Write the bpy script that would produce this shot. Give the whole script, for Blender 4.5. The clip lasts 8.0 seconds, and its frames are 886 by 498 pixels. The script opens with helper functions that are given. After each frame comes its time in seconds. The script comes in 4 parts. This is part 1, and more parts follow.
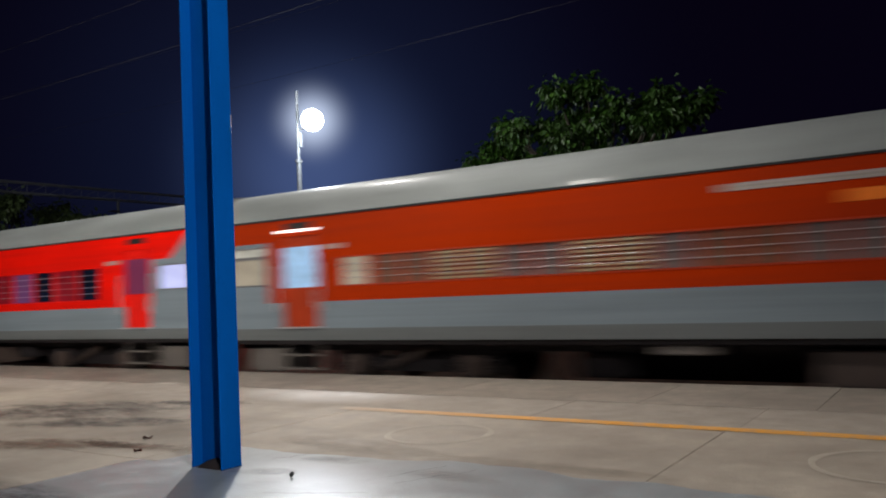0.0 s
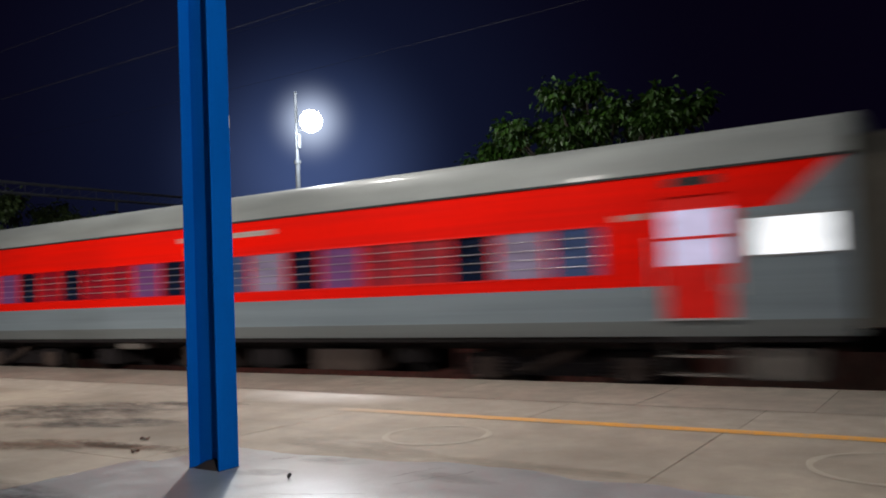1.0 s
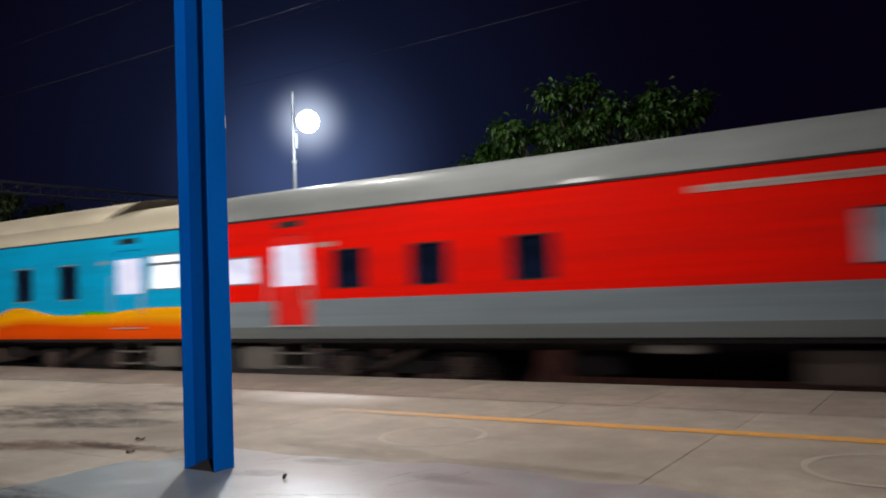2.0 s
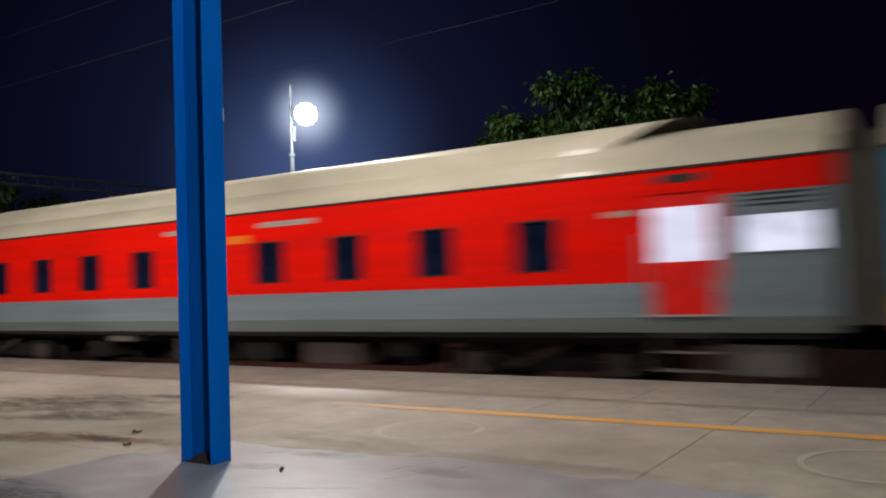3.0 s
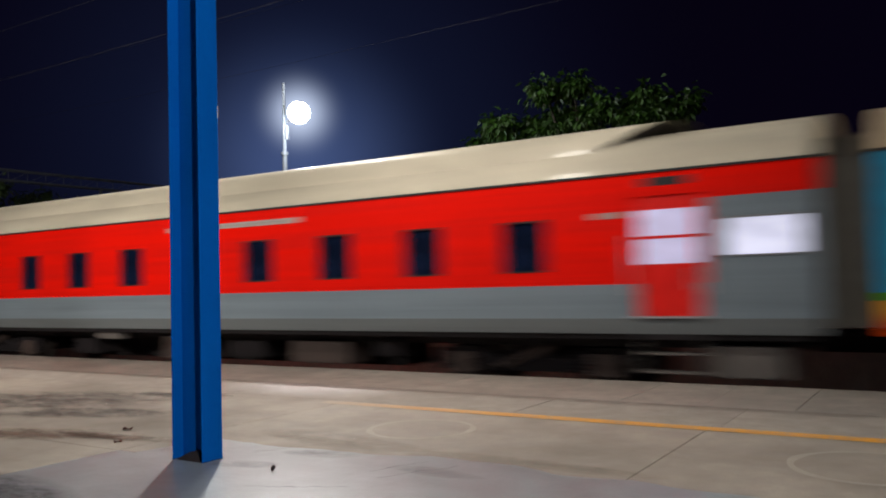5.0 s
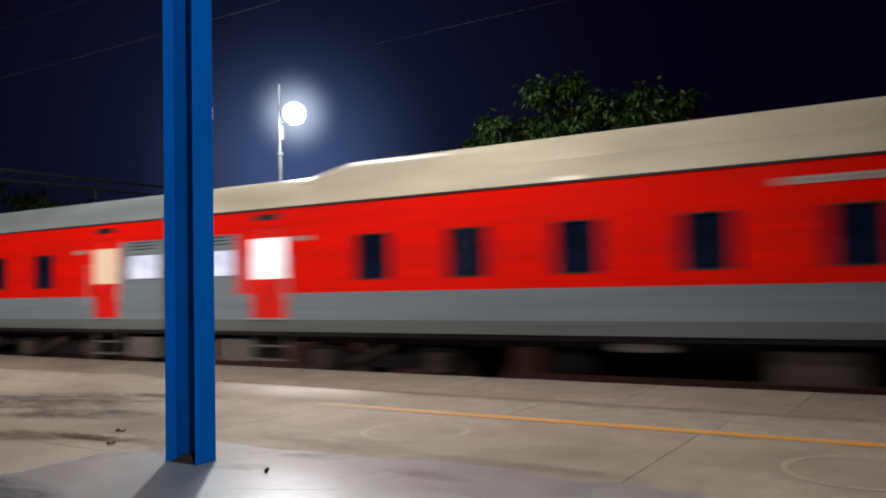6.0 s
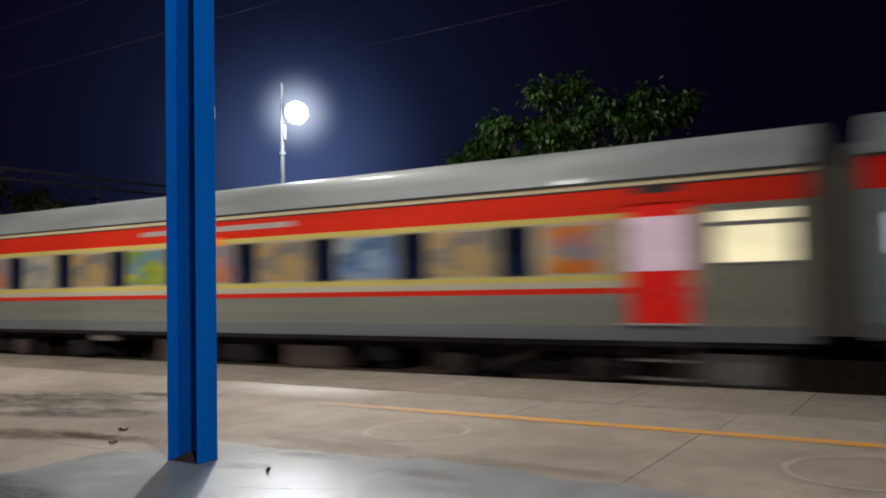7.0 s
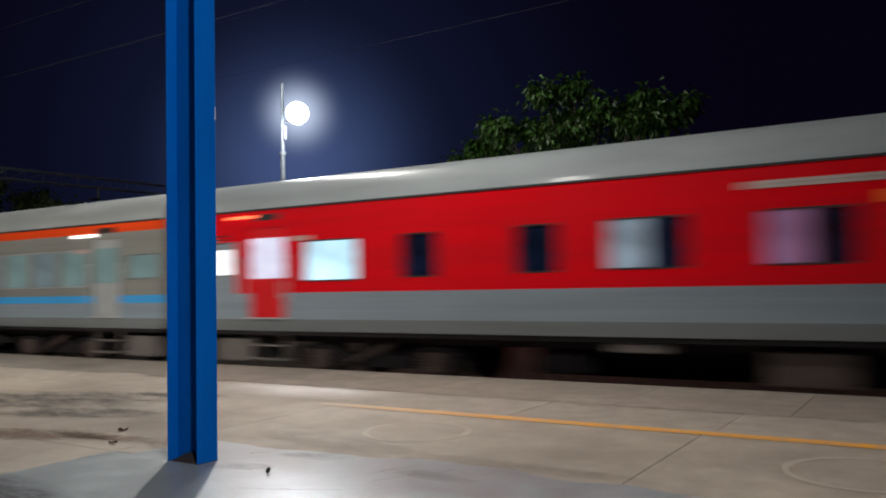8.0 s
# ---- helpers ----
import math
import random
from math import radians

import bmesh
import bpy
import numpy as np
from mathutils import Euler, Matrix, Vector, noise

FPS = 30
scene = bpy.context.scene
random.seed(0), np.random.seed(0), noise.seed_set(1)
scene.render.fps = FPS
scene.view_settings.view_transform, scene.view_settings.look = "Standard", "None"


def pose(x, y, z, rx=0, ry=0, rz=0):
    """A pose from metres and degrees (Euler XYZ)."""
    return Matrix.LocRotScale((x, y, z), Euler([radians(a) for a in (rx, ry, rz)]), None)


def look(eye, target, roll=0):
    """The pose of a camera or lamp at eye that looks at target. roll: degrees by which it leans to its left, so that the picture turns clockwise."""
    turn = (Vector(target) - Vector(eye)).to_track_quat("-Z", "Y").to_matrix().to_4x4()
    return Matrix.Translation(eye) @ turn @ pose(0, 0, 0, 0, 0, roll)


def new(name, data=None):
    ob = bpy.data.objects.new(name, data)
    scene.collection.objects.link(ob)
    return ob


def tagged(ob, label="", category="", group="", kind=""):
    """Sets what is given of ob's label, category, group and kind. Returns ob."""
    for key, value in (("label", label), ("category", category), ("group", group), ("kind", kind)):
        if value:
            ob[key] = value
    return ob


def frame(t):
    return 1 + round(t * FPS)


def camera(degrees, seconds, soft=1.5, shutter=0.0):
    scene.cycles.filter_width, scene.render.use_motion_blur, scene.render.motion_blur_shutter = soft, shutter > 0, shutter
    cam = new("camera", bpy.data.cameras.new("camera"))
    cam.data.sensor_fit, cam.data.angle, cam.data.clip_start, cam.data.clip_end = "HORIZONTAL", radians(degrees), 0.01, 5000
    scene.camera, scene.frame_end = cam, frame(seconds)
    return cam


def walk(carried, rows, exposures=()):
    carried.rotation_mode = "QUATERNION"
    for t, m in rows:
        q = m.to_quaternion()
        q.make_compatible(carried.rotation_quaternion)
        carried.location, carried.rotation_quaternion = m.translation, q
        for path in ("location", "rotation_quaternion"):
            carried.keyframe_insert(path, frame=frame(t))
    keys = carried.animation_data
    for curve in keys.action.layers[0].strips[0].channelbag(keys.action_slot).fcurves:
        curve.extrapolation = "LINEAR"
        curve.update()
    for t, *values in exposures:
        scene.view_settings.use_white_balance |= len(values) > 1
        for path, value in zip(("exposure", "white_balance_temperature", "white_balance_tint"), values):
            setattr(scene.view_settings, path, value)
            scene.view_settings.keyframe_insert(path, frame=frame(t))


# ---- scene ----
cam = camera(56.77, 8.0, soft=1.9, shutter=0.40)


def held(x, y, z, turn, tilt, lean):
    """A hand-held pose: turn to the left of straight across the track, tilt up, lean."""
    a, b = radians(turn), radians(tilt)
    ahead = Vector((-math.sin(a) * math.cos(b), math.cos(a) * math.cos(b), math.sin(b)))
    eye = Vector((x, y, z))
    return look(eye, eye + ahead, lean)


walk(cam, [
    (0.0, held(0.002, 0.000, 1.467, 33.349, 2.816, -2.498)),
    (0.5, held(0.000, -0.005, 1.470, 33.303, 2.788, -2.410)),
    (1.0, held(0.002, 0.006, 1.464, 33.246, 2.910, -2.382)),
    (1.5, held(0.012, 0.009, 1.463, 33.082, 3.093, -2.380)),
    (3.0, held(0.001, 0.013, 1.472, 32.863, 2.482, -1.992)),
    (3.5, held(0.000, -0.001, 1.464, 32.637, 2.488, -1.841)),
    (4.0, held(0.012, -0.006, 1.479, 32.629, 2.342, -1.650)),
    (4.5, held(0.001, -0.006, 1.464, 32.505, 2.408, -1.612)),
    (6.0, held(-0.012, 0.004, 1.481, 31.931, 2.534, -1.289)),
    (6.5, held(-0.001, -0.009, 1.476, 32.069, 2.576, -1.200)),
    (7.0, held(-0.003, 0.000, 1.485, 32.091, 2.496, -1.187)),
    (7.5, held(-0.012, -0.008, 1.476, 32.017, 2.539, -1.124)),
    (8.0, held(-0.003, 0.002, 1.487, 32.113, 2.525, -1.110)),
])

# ---- plan, in metres: x along the track, y across it, z up from the platform ----
EDGE = 11.54            # platform edge, and the side of the train
SKIRT, GUTTER = 0.68, 3.01
RAIL = -0.34            # top of the rails
TRACK = EDGE + 1.66     # middle of the track
PITCH = 25.05            # coach to coach
SPEED, PASSING = 37.53, 3.697

# ---- night sky and exposure ----
scene.view_settings.exposure = 0.0
LAMP_AT = Vector((-16.98, 18.8, 6.85))


# ---- material helpers ----
class Ex:
    """Arithmetic on shader sockets."""

    def __init__(self, nt, s):
        self.nt, self.s = nt, s

    def op(self, kind, *others):
        n = self.nt.nodes.new("ShaderNodeMath")
        n.operation = kind
        for i, o in enumerate((self, *others)):
            if isinstance(o, Ex):
                self.nt.links.new(o.s, n.inputs[i])
            else:
                n.inputs[i].default_value = o
        return Ex(self.nt, n.outputs[0])

    def __add__(self, o): return self.op("ADD", o)
    def __sub__(self, o): return self.op("SUBTRACT", o)
    def __mul__(self, o): return self.op("MULTIPLY", o)
    def lt(self, o): return self.op("LESS_THAN", o)
    def gt(self, o): return self.op("GREATER_THAN", o)
    def lo(self, o): return self.op("MINIMUM", o)
    def hi(self, o): return self.op("MAXIMUM", o)
    def ab(self): return self.op("ABSOLUTE")


def blank(name):
    m = bpy.data.materials.new(name)
    m.use_nodes = True
    nt = m.node_tree
    return m, nt, nt.nodes["Principled BSDF"]


def position(nt):
    tc = nt.nodes.new("ShaderNodeTexCoord")
    sp = nt.nodes.new("ShaderNodeSeparateXYZ")
    nt.links.new(tc.outputs["Object"], sp.inputs[0])
    return tc.outputs["Object"], [Ex(nt, sp.outputs[i]) for i in range(3)]


def blend(nt, fac, a, b):
    n = nt.nodes.new("ShaderNodeMix")
    n.data_type = "RGBA"
    if isinstance(fac, Ex):
        nt.links.new(fac.s, n.inputs["Factor"])
    else:
        n.inputs["Factor"].default_value = fac
    for key, v in ((6, a), (7, b)):
        if isinstance(v, tuple):
            n.inputs[key].default_value = (*v[:3], 1)
        else:
            nt.links.new(v, n.inputs[key])
    return n.outputs[2]


def cloud(nt, vec, scale, detail=5.0, rough=0.55, stretch=None):
    if stretch:
        mp = nt.nodes.new("ShaderNodeMapping")
        mp.inputs["Scale"].default_value = stretch
        nt.links.new(vec, mp.inputs["Vector"])
        vec = mp.outputs[0]
    n = nt.nodes.new("ShaderNodeTexNoise")
    n.inputs["Scale"].default_value = scale
    n.inputs["Detail"].default_value = detail
    n.inputs["Roughness"].default_value = rough
    nt.links.new(vec, n.inputs["Vector"])
    return Ex(nt, n.outputs["Fac"])


def span(e, a, b, lo=0.0, hi=1.0):
    n = e.nt.nodes.new("ShaderNodeMapRange")
    e.nt.links.new(e.s, n.inputs["Value"])
    for i, v in ((1, a), (2, b), (3, lo), (4, hi)):
        n.inputs[i].default_value = v
    return Ex(e.nt, n.outputs[0])


def ramp(e, stops, smooth="EASE"):
    n = e.nt.nodes.new("ShaderNodeValToRGB")
    n.color_ramp.interpolation = smooth
    els = n.color_ramp.elements
    while len(els) < len(stops):
        els.new(0.5)
    for el, (p, v) in zip(els, stops):
        el.position = p
        el.color = (v, v, v, 1)
    e.nt.links.new(e.s, n.inputs[0])
    bw = e.nt.nodes.new("ShaderNodeRGBToBW")
    e.nt.links.new(n.outputs[0], bw.inputs[0])
    return Ex(e.nt, bw.outputs[0])


def bump(nt, bsdf, height, strength, distance):
    n = nt.nodes.new("ShaderNodeBump")
    n.inputs["Strength"].default_value = strength
    n.inputs["Distance"].default_value = distance
    nt.links.new(height.s, n.inputs["Height"])
    nt.links.new(n.outputs[0], bsdf.inputs["Normal"])


def plain(name, color, rough=0.5, metal=0.0, vary=0.2, scale=6.0, relief=0.15, stretch=None, spec=0.5):
    """A painted, cast or rolled surface with grain and stains at two scales."""
    m, nt, b = blank(name)
    vec, _ = position(nt)
    n1, n2 = cloud(nt, vec, scale, stretch=stretch), cloud(nt, vec, scale * 9, 3.0)
    dark = tuple(c * (1 - vary) for c in color)
    light = tuple(min(1, c * (1 + vary * 0.6)) for c in color)
    c = blend(nt, span(n1, 0.3, 0.7), dark, light)
    c = blend(nt, span(n2, 0.55, 0.75, 0, vary), c, tuple(x * 0.5 for x in color))
    nt.links.new(c, b.inputs["Base Color"])
    nt.links.new(span(n1, 0.3, 0.7, rough * 0.85, min(1, rough * 1.2)).s, b.inputs["Roughness"])
    b.inputs["Metallic"].default_value = metal
    b.inputs["Specular IOR Level"].default_value = spec
    bump(nt, b, n2 + n1, relief, 0.01)
    return m


def glowing(name, color, strength, scale=2.5, low=0.75):
    """Frosted glass or a lamp lit from behind, a little uneven."""
    m, nt, b = blank(name)
    vec, _ = position(nt)
    b.inputs["Base Color"].default_value = (*[v * 0.25 for v in color], 1)
    b.inputs["Roughness"].default_value = 0.3
    b.inputs["Emission Color"].default_value = (*color, 1)
    nt.links.new(span(cloud(nt, vec, scale, 2.0), 0.3, 0.7, strength * low, strength).s, b.inputs["Emission Strength"])
    return m


# ---- world: a clear dark night, with the floodlight's glow painted into the sky ----
world = bpy.data.worlds.new("night")
scene.world = world
world.use_nodes = True
wnt = world.node_tree
wtc = wnt.nodes.new("ShaderNodeTexCoord")


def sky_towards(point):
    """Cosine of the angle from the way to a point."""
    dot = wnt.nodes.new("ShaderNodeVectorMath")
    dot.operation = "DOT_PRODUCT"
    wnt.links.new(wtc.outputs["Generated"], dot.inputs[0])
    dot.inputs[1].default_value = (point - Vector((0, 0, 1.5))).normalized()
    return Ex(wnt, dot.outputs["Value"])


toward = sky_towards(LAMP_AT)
toward_glow = sky_towards(LAMP_AT - Vector((0, 0, 1.7)))       # the painted glow is centred below the lamp
near_glow, wide_glow = span(toward_glow, 0.975, 1.0), span(toward_glow, 0.78, 1.0)
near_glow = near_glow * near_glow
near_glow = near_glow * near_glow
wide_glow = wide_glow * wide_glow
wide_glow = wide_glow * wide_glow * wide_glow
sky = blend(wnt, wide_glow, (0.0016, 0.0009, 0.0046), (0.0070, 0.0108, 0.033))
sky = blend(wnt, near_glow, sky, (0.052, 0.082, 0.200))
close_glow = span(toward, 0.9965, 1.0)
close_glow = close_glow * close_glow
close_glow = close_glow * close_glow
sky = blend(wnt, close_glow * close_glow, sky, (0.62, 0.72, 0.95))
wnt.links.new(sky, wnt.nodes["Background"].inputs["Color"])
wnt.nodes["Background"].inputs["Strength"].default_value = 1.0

# ---- lamps (their housings are built with the things below) ----
def disk_lamp(name, at, towards, watts, size, color):
    data = bpy.data.lights.new(name, "AREA")
    data.shape, data.size, data.energy, data.color = "DISK", size, watts, color
    ob = new(name, data)
    ob.matrix_world = look(at, towards)
    return ob


FLOOD_TO = Vector((-6.0, 3.0, 0.0))
FLOOD_WAY = (FLOOD_TO - LAMP_AT).normalized()
flood = bpy.data.lights.new("flood_light", "POINT")
flood.energy, flood.shadow_soft_size, flood.color = 820, 0.25, (0.80, 0.89, 1.0)
new("flood_light", flood).location = LAMP_AT + FLOOD_WAY * 0.75
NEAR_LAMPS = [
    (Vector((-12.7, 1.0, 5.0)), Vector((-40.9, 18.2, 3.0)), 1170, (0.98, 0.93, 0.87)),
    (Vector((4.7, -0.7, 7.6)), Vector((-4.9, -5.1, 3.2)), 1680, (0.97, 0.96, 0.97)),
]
MAST_LAMP, MAST_TO = Vector((-17.0, 18.0, 12.6)), Vector((-4.5, 7.5, 0.0))
disk_lamp("mast_light", MAST_LAMP + (MAST_TO - MAST_LAMP).normalized() * 0.12, MAST_TO, 1600, 0.5, (0.98, 0.95, 0.91))

# unseen lamp, added above the platform to brighten the coping
COPING_FILL_LAMP, COPING_FILL_TO = Vector((-7.3, 7.4, 6.65)), Vector((-4.4, 10.6, 0.0))
disk_lamp("coping_fill_light", COPING_FILL_LAMP + (COPING_FILL_TO - COPING_FILL_LAMP).normalized() * 0.1, COPING_FILL_TO, 225, 0.8, (0.99, 0.94, 0.88))
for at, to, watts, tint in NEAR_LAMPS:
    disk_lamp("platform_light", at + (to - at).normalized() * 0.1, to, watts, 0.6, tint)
# unseen lamp, added to brighten the distant trees and the gantry
FAR_FILL_LAMP, FAR_FILL_TO = Vector((-50.5, 20.0, 7.5)), Vector((-58.0, 34.0, 8.0))
disk_lamp("far_fill_light", FAR_FILL_LAMP + (FAR_FILL_TO - FAR_FILL_LAMP).normalized() * 0.1, FAR_FILL_TO, 110, 0.5, (0.92, 0.97, 1.0))

# ---- materials ----
RED, GREY, DGREY = (0.95, 0.008, 0.002), (0.225, 0.272, 0.305), (0.158, 0.170, 0.170)


def livery(name, main, kind="red", front_plain=False, wedge=False):
    """Painted coach side; the bands run along the coach and rise at its ends."""
    m, nt, b = blank(name)
    vec, (x, y, z) = position(nt)
    u = x * -1.0
    e = u.lo(u * -1.0 + PITCH)                 # metres from the nearer end
    grime = cloud(nt, vec, 0.9, 6.0, 0.6, (0.35, 1, 1.6))
    grain = cloud(nt, vec, 14.0, 3.0)
    if kind == "blue":
        top = ramp(u * (1 / 25.05), [(p / 25.05, v / 2) for p, v in (
            (0, 1.36), (1.8, 1.36), (3.4, 1.24), (5.0, 1.25), (6.85, 1.47), (8.25, 1.22), (9.85, 0.97),
            (11.85, 0.97), (13.4, 1.09), (16.9, 0.91), (19.4, 1.1), (21.4, 1.34), (23.3, 1.13), (25, 1.12))])
        mid = ramp(u * (1 / 25.05), [(p / 25.05, v / 2) for p, v in (
            (0, 1.05), (2.0, 1.09), (3.6, 1.07), (6.5, 1.15), (9.25, 0.89), (11.5, 0.9), (13.5, 0.93), (17.6, 0.84), (21.4, 1.06), (25, 0.92))])
        top, mid = top * 2.0, mid * 2.0
        green = ramp(u * (1 / 25.05), [(p / 25.05, v / 2) for p, v in (
            (0, 0.5), (3.0, 1.24), (3.8, 1.28), (5.0, 0.9), (9.25, 0.9), (10.95, 1.14), (12.4, 0.9), (15.9, 0.88), (17.9, 1.05), (19.6, 0.9), (23.3, 0.9), (24.4, 1.17), (25, 1.18))]) * 2.0
        c = blend(nt, z.lt(green + 0.05), main, (0.10, 0.48, 0.004))
        c = blend(nt, z.lt(top), c, (1.0, 0.42, 0.001))
        c = blend(nt, span(z - mid, 0.07, -0.13), c, (0.86, 0.085, 0.001))
    elif kind == "cream":
        c = blend(nt, z.lt(2.92), (0.62, 0.52, 0.33), main)
        c = blend(nt, z.lt(2.54), c, (0.60, 0.50, 0.14))
        c = blend(nt, z.lt(2.45), c, (0.46, 0.40, 0.28))
        c = blend(nt, z.lt(1.64), c, (0.60, 0.50, 0.14))
        c = blend(nt, z.lt(1.55), c, (0.50, 0.46, 0.36))
        c = blend(nt, z.lt(1.45), c, main)
        c = blend(nt, z.lt(1.36), c, (0.21, 0.215, 0.18))
    elif kind == "grey":
        c = blend(nt, z.lt(2.80), (0.70, 0.06, 0.01), main)
        c = blend(nt, z.lt(1.40), c, (0.05, 0.30, 0.62))
        c = blend(nt, z.lt(1.23), c, GREY)
    else:
        c = blend(nt, z.lt(1.40), main, GREY)
    if kind not in ("blue", "grey"):
        # the grey end panel sweeps up past the doors
        if front_plain:
            swell = (u * -0.95 + 3.48).hi(0.0) * u.lt(6.0).hi(e.lt(1.78) * u.gt(12.0) * 2.58)
        else:
            swell = ((e * -0.8 + 0.95).hi(0.0) + 2.42) * e.lt(1.78) if wedge else e.lt(1.78) * 2.58
        c = blend(nt, z.lt(swell), c, (0.22, 0.22, 0.175) if kind == "cream" else GREY)
    if kind != "blue":
        c = blend(nt, z.lt(0.90), c, DGREY)
    c = blend(nt, span(grime, 0.35, 0.75, 0.0, 0.09), c, (0.030, 0.022, 0.018))
    c = blend(nt, span(grain, 0.5, 0.8, 0.0, 0.03), c, (0.08, 0.07, 0.06))
    # faint streaks along the side, reflections put into the colour
    streak = cloud(nt, vec, 1.0, 4.0, 0.6, (0.10, 1, 3.2))
    c = blend(nt, span(streak, 0.42, 0.68, 0.0, 0.20), c, (0.02, 0.02, 0.024))
    nt.links.new(c, b.inputs["Base Color"])
    nt.links.new(span(grime, 0.3, 0.7, 0.36, 0.55).s, b.inputs["Roughness"])
    b.inputs["Specular IOR Level"].default_value = 0.04
    bump(nt, b, grime + grain * 0.2, 0.06, 0.01)
    return m


def slab_material(name, color, rough, stain, gloss_low, spec=0.4, sheen_patch=False, relief=0.42):
    m, nt, b = blank(name)
    b.inputs["Specular IOR Level"].default_value = spec
    vec, _ = position(nt)
    geo = nt.nodes.new("ShaderNodeNewGeometry")
    vec = geo.outputs["Position"]
    big, mid_, fine = cloud(nt, vec, 0.55, 6.0, 0.6), cloud(nt, vec, 3.2, 6.0, 0.65), cloud(nt, vec, 60.0, 3.0)
    if sheen_patch:
        # a strong coat in one stretch only puts a lamp's sheen on the floor
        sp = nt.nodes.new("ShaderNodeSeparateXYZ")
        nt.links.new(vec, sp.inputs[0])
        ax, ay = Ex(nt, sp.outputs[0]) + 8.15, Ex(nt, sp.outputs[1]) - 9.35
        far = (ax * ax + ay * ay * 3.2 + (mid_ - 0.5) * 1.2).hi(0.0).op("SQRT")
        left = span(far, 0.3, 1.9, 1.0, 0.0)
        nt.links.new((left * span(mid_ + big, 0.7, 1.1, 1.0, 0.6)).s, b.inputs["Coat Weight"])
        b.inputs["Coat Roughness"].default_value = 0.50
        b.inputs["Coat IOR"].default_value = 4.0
    info = nt.nodes.new("ShaderNodeObjectInfo")
    c = blend(nt, span(mid_, 0.3, 0.7), tuple(v * 0.76 for v in color), tuple(v * 1.18 for v in color))
    c = blend(nt, span(big, 0.43, 0.68, 0.0, 0.8), c, stain)
    c = blend(nt, span(fine, 0.5, 0.75, 0.0, 0.3), c, tuple(v * 0.6 for v in color))
    c = blend(nt, Ex(nt, info.outputs["Random"]) * 0.16, c, tuple(v * 0.55 for v in color))
    nt.links.new(c, b.inputs["Base Color"])
    nt.links.new(span(mid_ + big, 0.75, 1.25, rough, gloss_low).s, b.inputs["Roughness"])
    bump(nt, b, fine * 0.3 + mid_ * 1.6 + big, relief, 0.018)
    return m


M = {}
M["red"] = livery("red_coach_paint", RED)
M["sleeper"] = livery("red_sleeper_coach_paint", RED, wedge=True)
M["power"] = livery("red_power_car_paint", RED, front_plain=True)
M["crimson"] = livery("crimson_coach_paint", (0.64, 0.003, 0.009), wedge=True)
M["rust"] = livery("rust_orange_coach_paint", (0.44, 0.031, 0.001))
M["blue"] = livery("sky_blue_coach_paint", (0.001, 0.40, 0.73), "blue")
M["cream"] = livery("cream_and_red_coach_paint", (0.66, 0.03, 0.012), "cream")
M["grey"] = livery("pale_grey_coach_paint", (0.21, 0.21, 0.19), "grey")
M["roof_grey"] = plain("grey_roof_paint", (0.305, 0.325, 0.318), 0.50, 0.0, 0.22, 1.2, 0.02, (0.3, 1, 1), 0.03)
M["roof_drab"] = plain("drab_cream_roof_paint", (0.38, 0.368, 0.325), 0.42, 0.0, 0.2, 1.2, 0.02, (0.3, 1, 1), 0.05)
M["roof_cream"] = plain("cream_roof_paint", (0.67, 0.60, 0.46), 0.40, 0.0, 0.2, 1.2, 0.02, (0.3, 1, 1), 0.06)
M["roof_sand"] = plain("sand_roof_paint", (0.80, 0.61, 0.40), 0.42, 0.0, 0.2, 1.2, 0.02, (0.3, 1, 1), 0.05)
M["roof_steel"] = plain("steel_roof_paint", (0.305, 0.337, 0.342), 0.36, 0.0, 0.18, 1.2, 0.02, (0.3, 1, 1), 0.04)
for key in ("roof_grey", "roof_drab", "roof_cream", "roof_sand", "roof_steel"):
    shell = M[key].node_tree.nodes["Principled BSDF"]
    shell.inputs["Coat Weight"].default_value = 0.08        # a thin hard varnish
    shell.inputs["Coat Roughness"].default_value = 0.13
M["door_red"] = plain("red_door_paint", (0.88, 0.010, 0.004), 0.4, 0.0, 0.15, 3.0)
M["door_crimson"] = plain("crimson_door_paint", (0.60, 0.004, 0.009), 0.4, 0.0, 0.15, 3.0)
M["door_blue"] = plain("blue_door_paint", (0.001, 0.40, 0.78), 0.4, 0.0, 0.15, 3.0)
M["door_grey"] = plain("grey_door_paint", (0.30, 0.31, 0.30), 0.4, 0.0, 0.15, 3.0)
M["door_rust"] = plain("rust_door_paint", (0.42, 0.034, 0.002), 0.4, 0.0, 0.15, 3.0)
M["gap"] = plain("grey_bellows_and_hood_shade", (0.115, 0.105, 0.088), 0.8, 0.0, 0.3, 4.0)
M["black"] = plain("black_rubber", (0.012, 0.012, 0.013), 0.6, 0.0, 0.3, 5.0)
M["tint"] = plain("dark_tinted_glass", (0.006, 0.011, 0.030), 0.08, 0.0, 0.5, 2.0, 0.02)
M["frame"] = plain("aluminium_frame", (0.35, 0.35, 0.36), 0.4, 0.7, 0.15, 8.0)
M["bar"] = plain("bright_window_bar", (0.50, 0.48, 0.49), 0.35, 0.3, 0.1, 9.0)
M["shutter"] = plain("maroon_window_shutter", (0.30, 0.008, 0.022), 0.3, 0.0, 0.3, 3.0)
M["louvre"] = plain("cream_window_louvre", (0.36, 0.27, 0.16), 0.5, 0.0, 0.2, 4.0)
M["board"] = plain("pale_name_board", (0.46, 0.40, 0.36), 0.45, 0.0, 0.15, 6.0)
M["plate"] = plain("dull_pink_plate", (0.46, 0.30, 0.27), 0.5, 0.0, 0.15, 6.0)
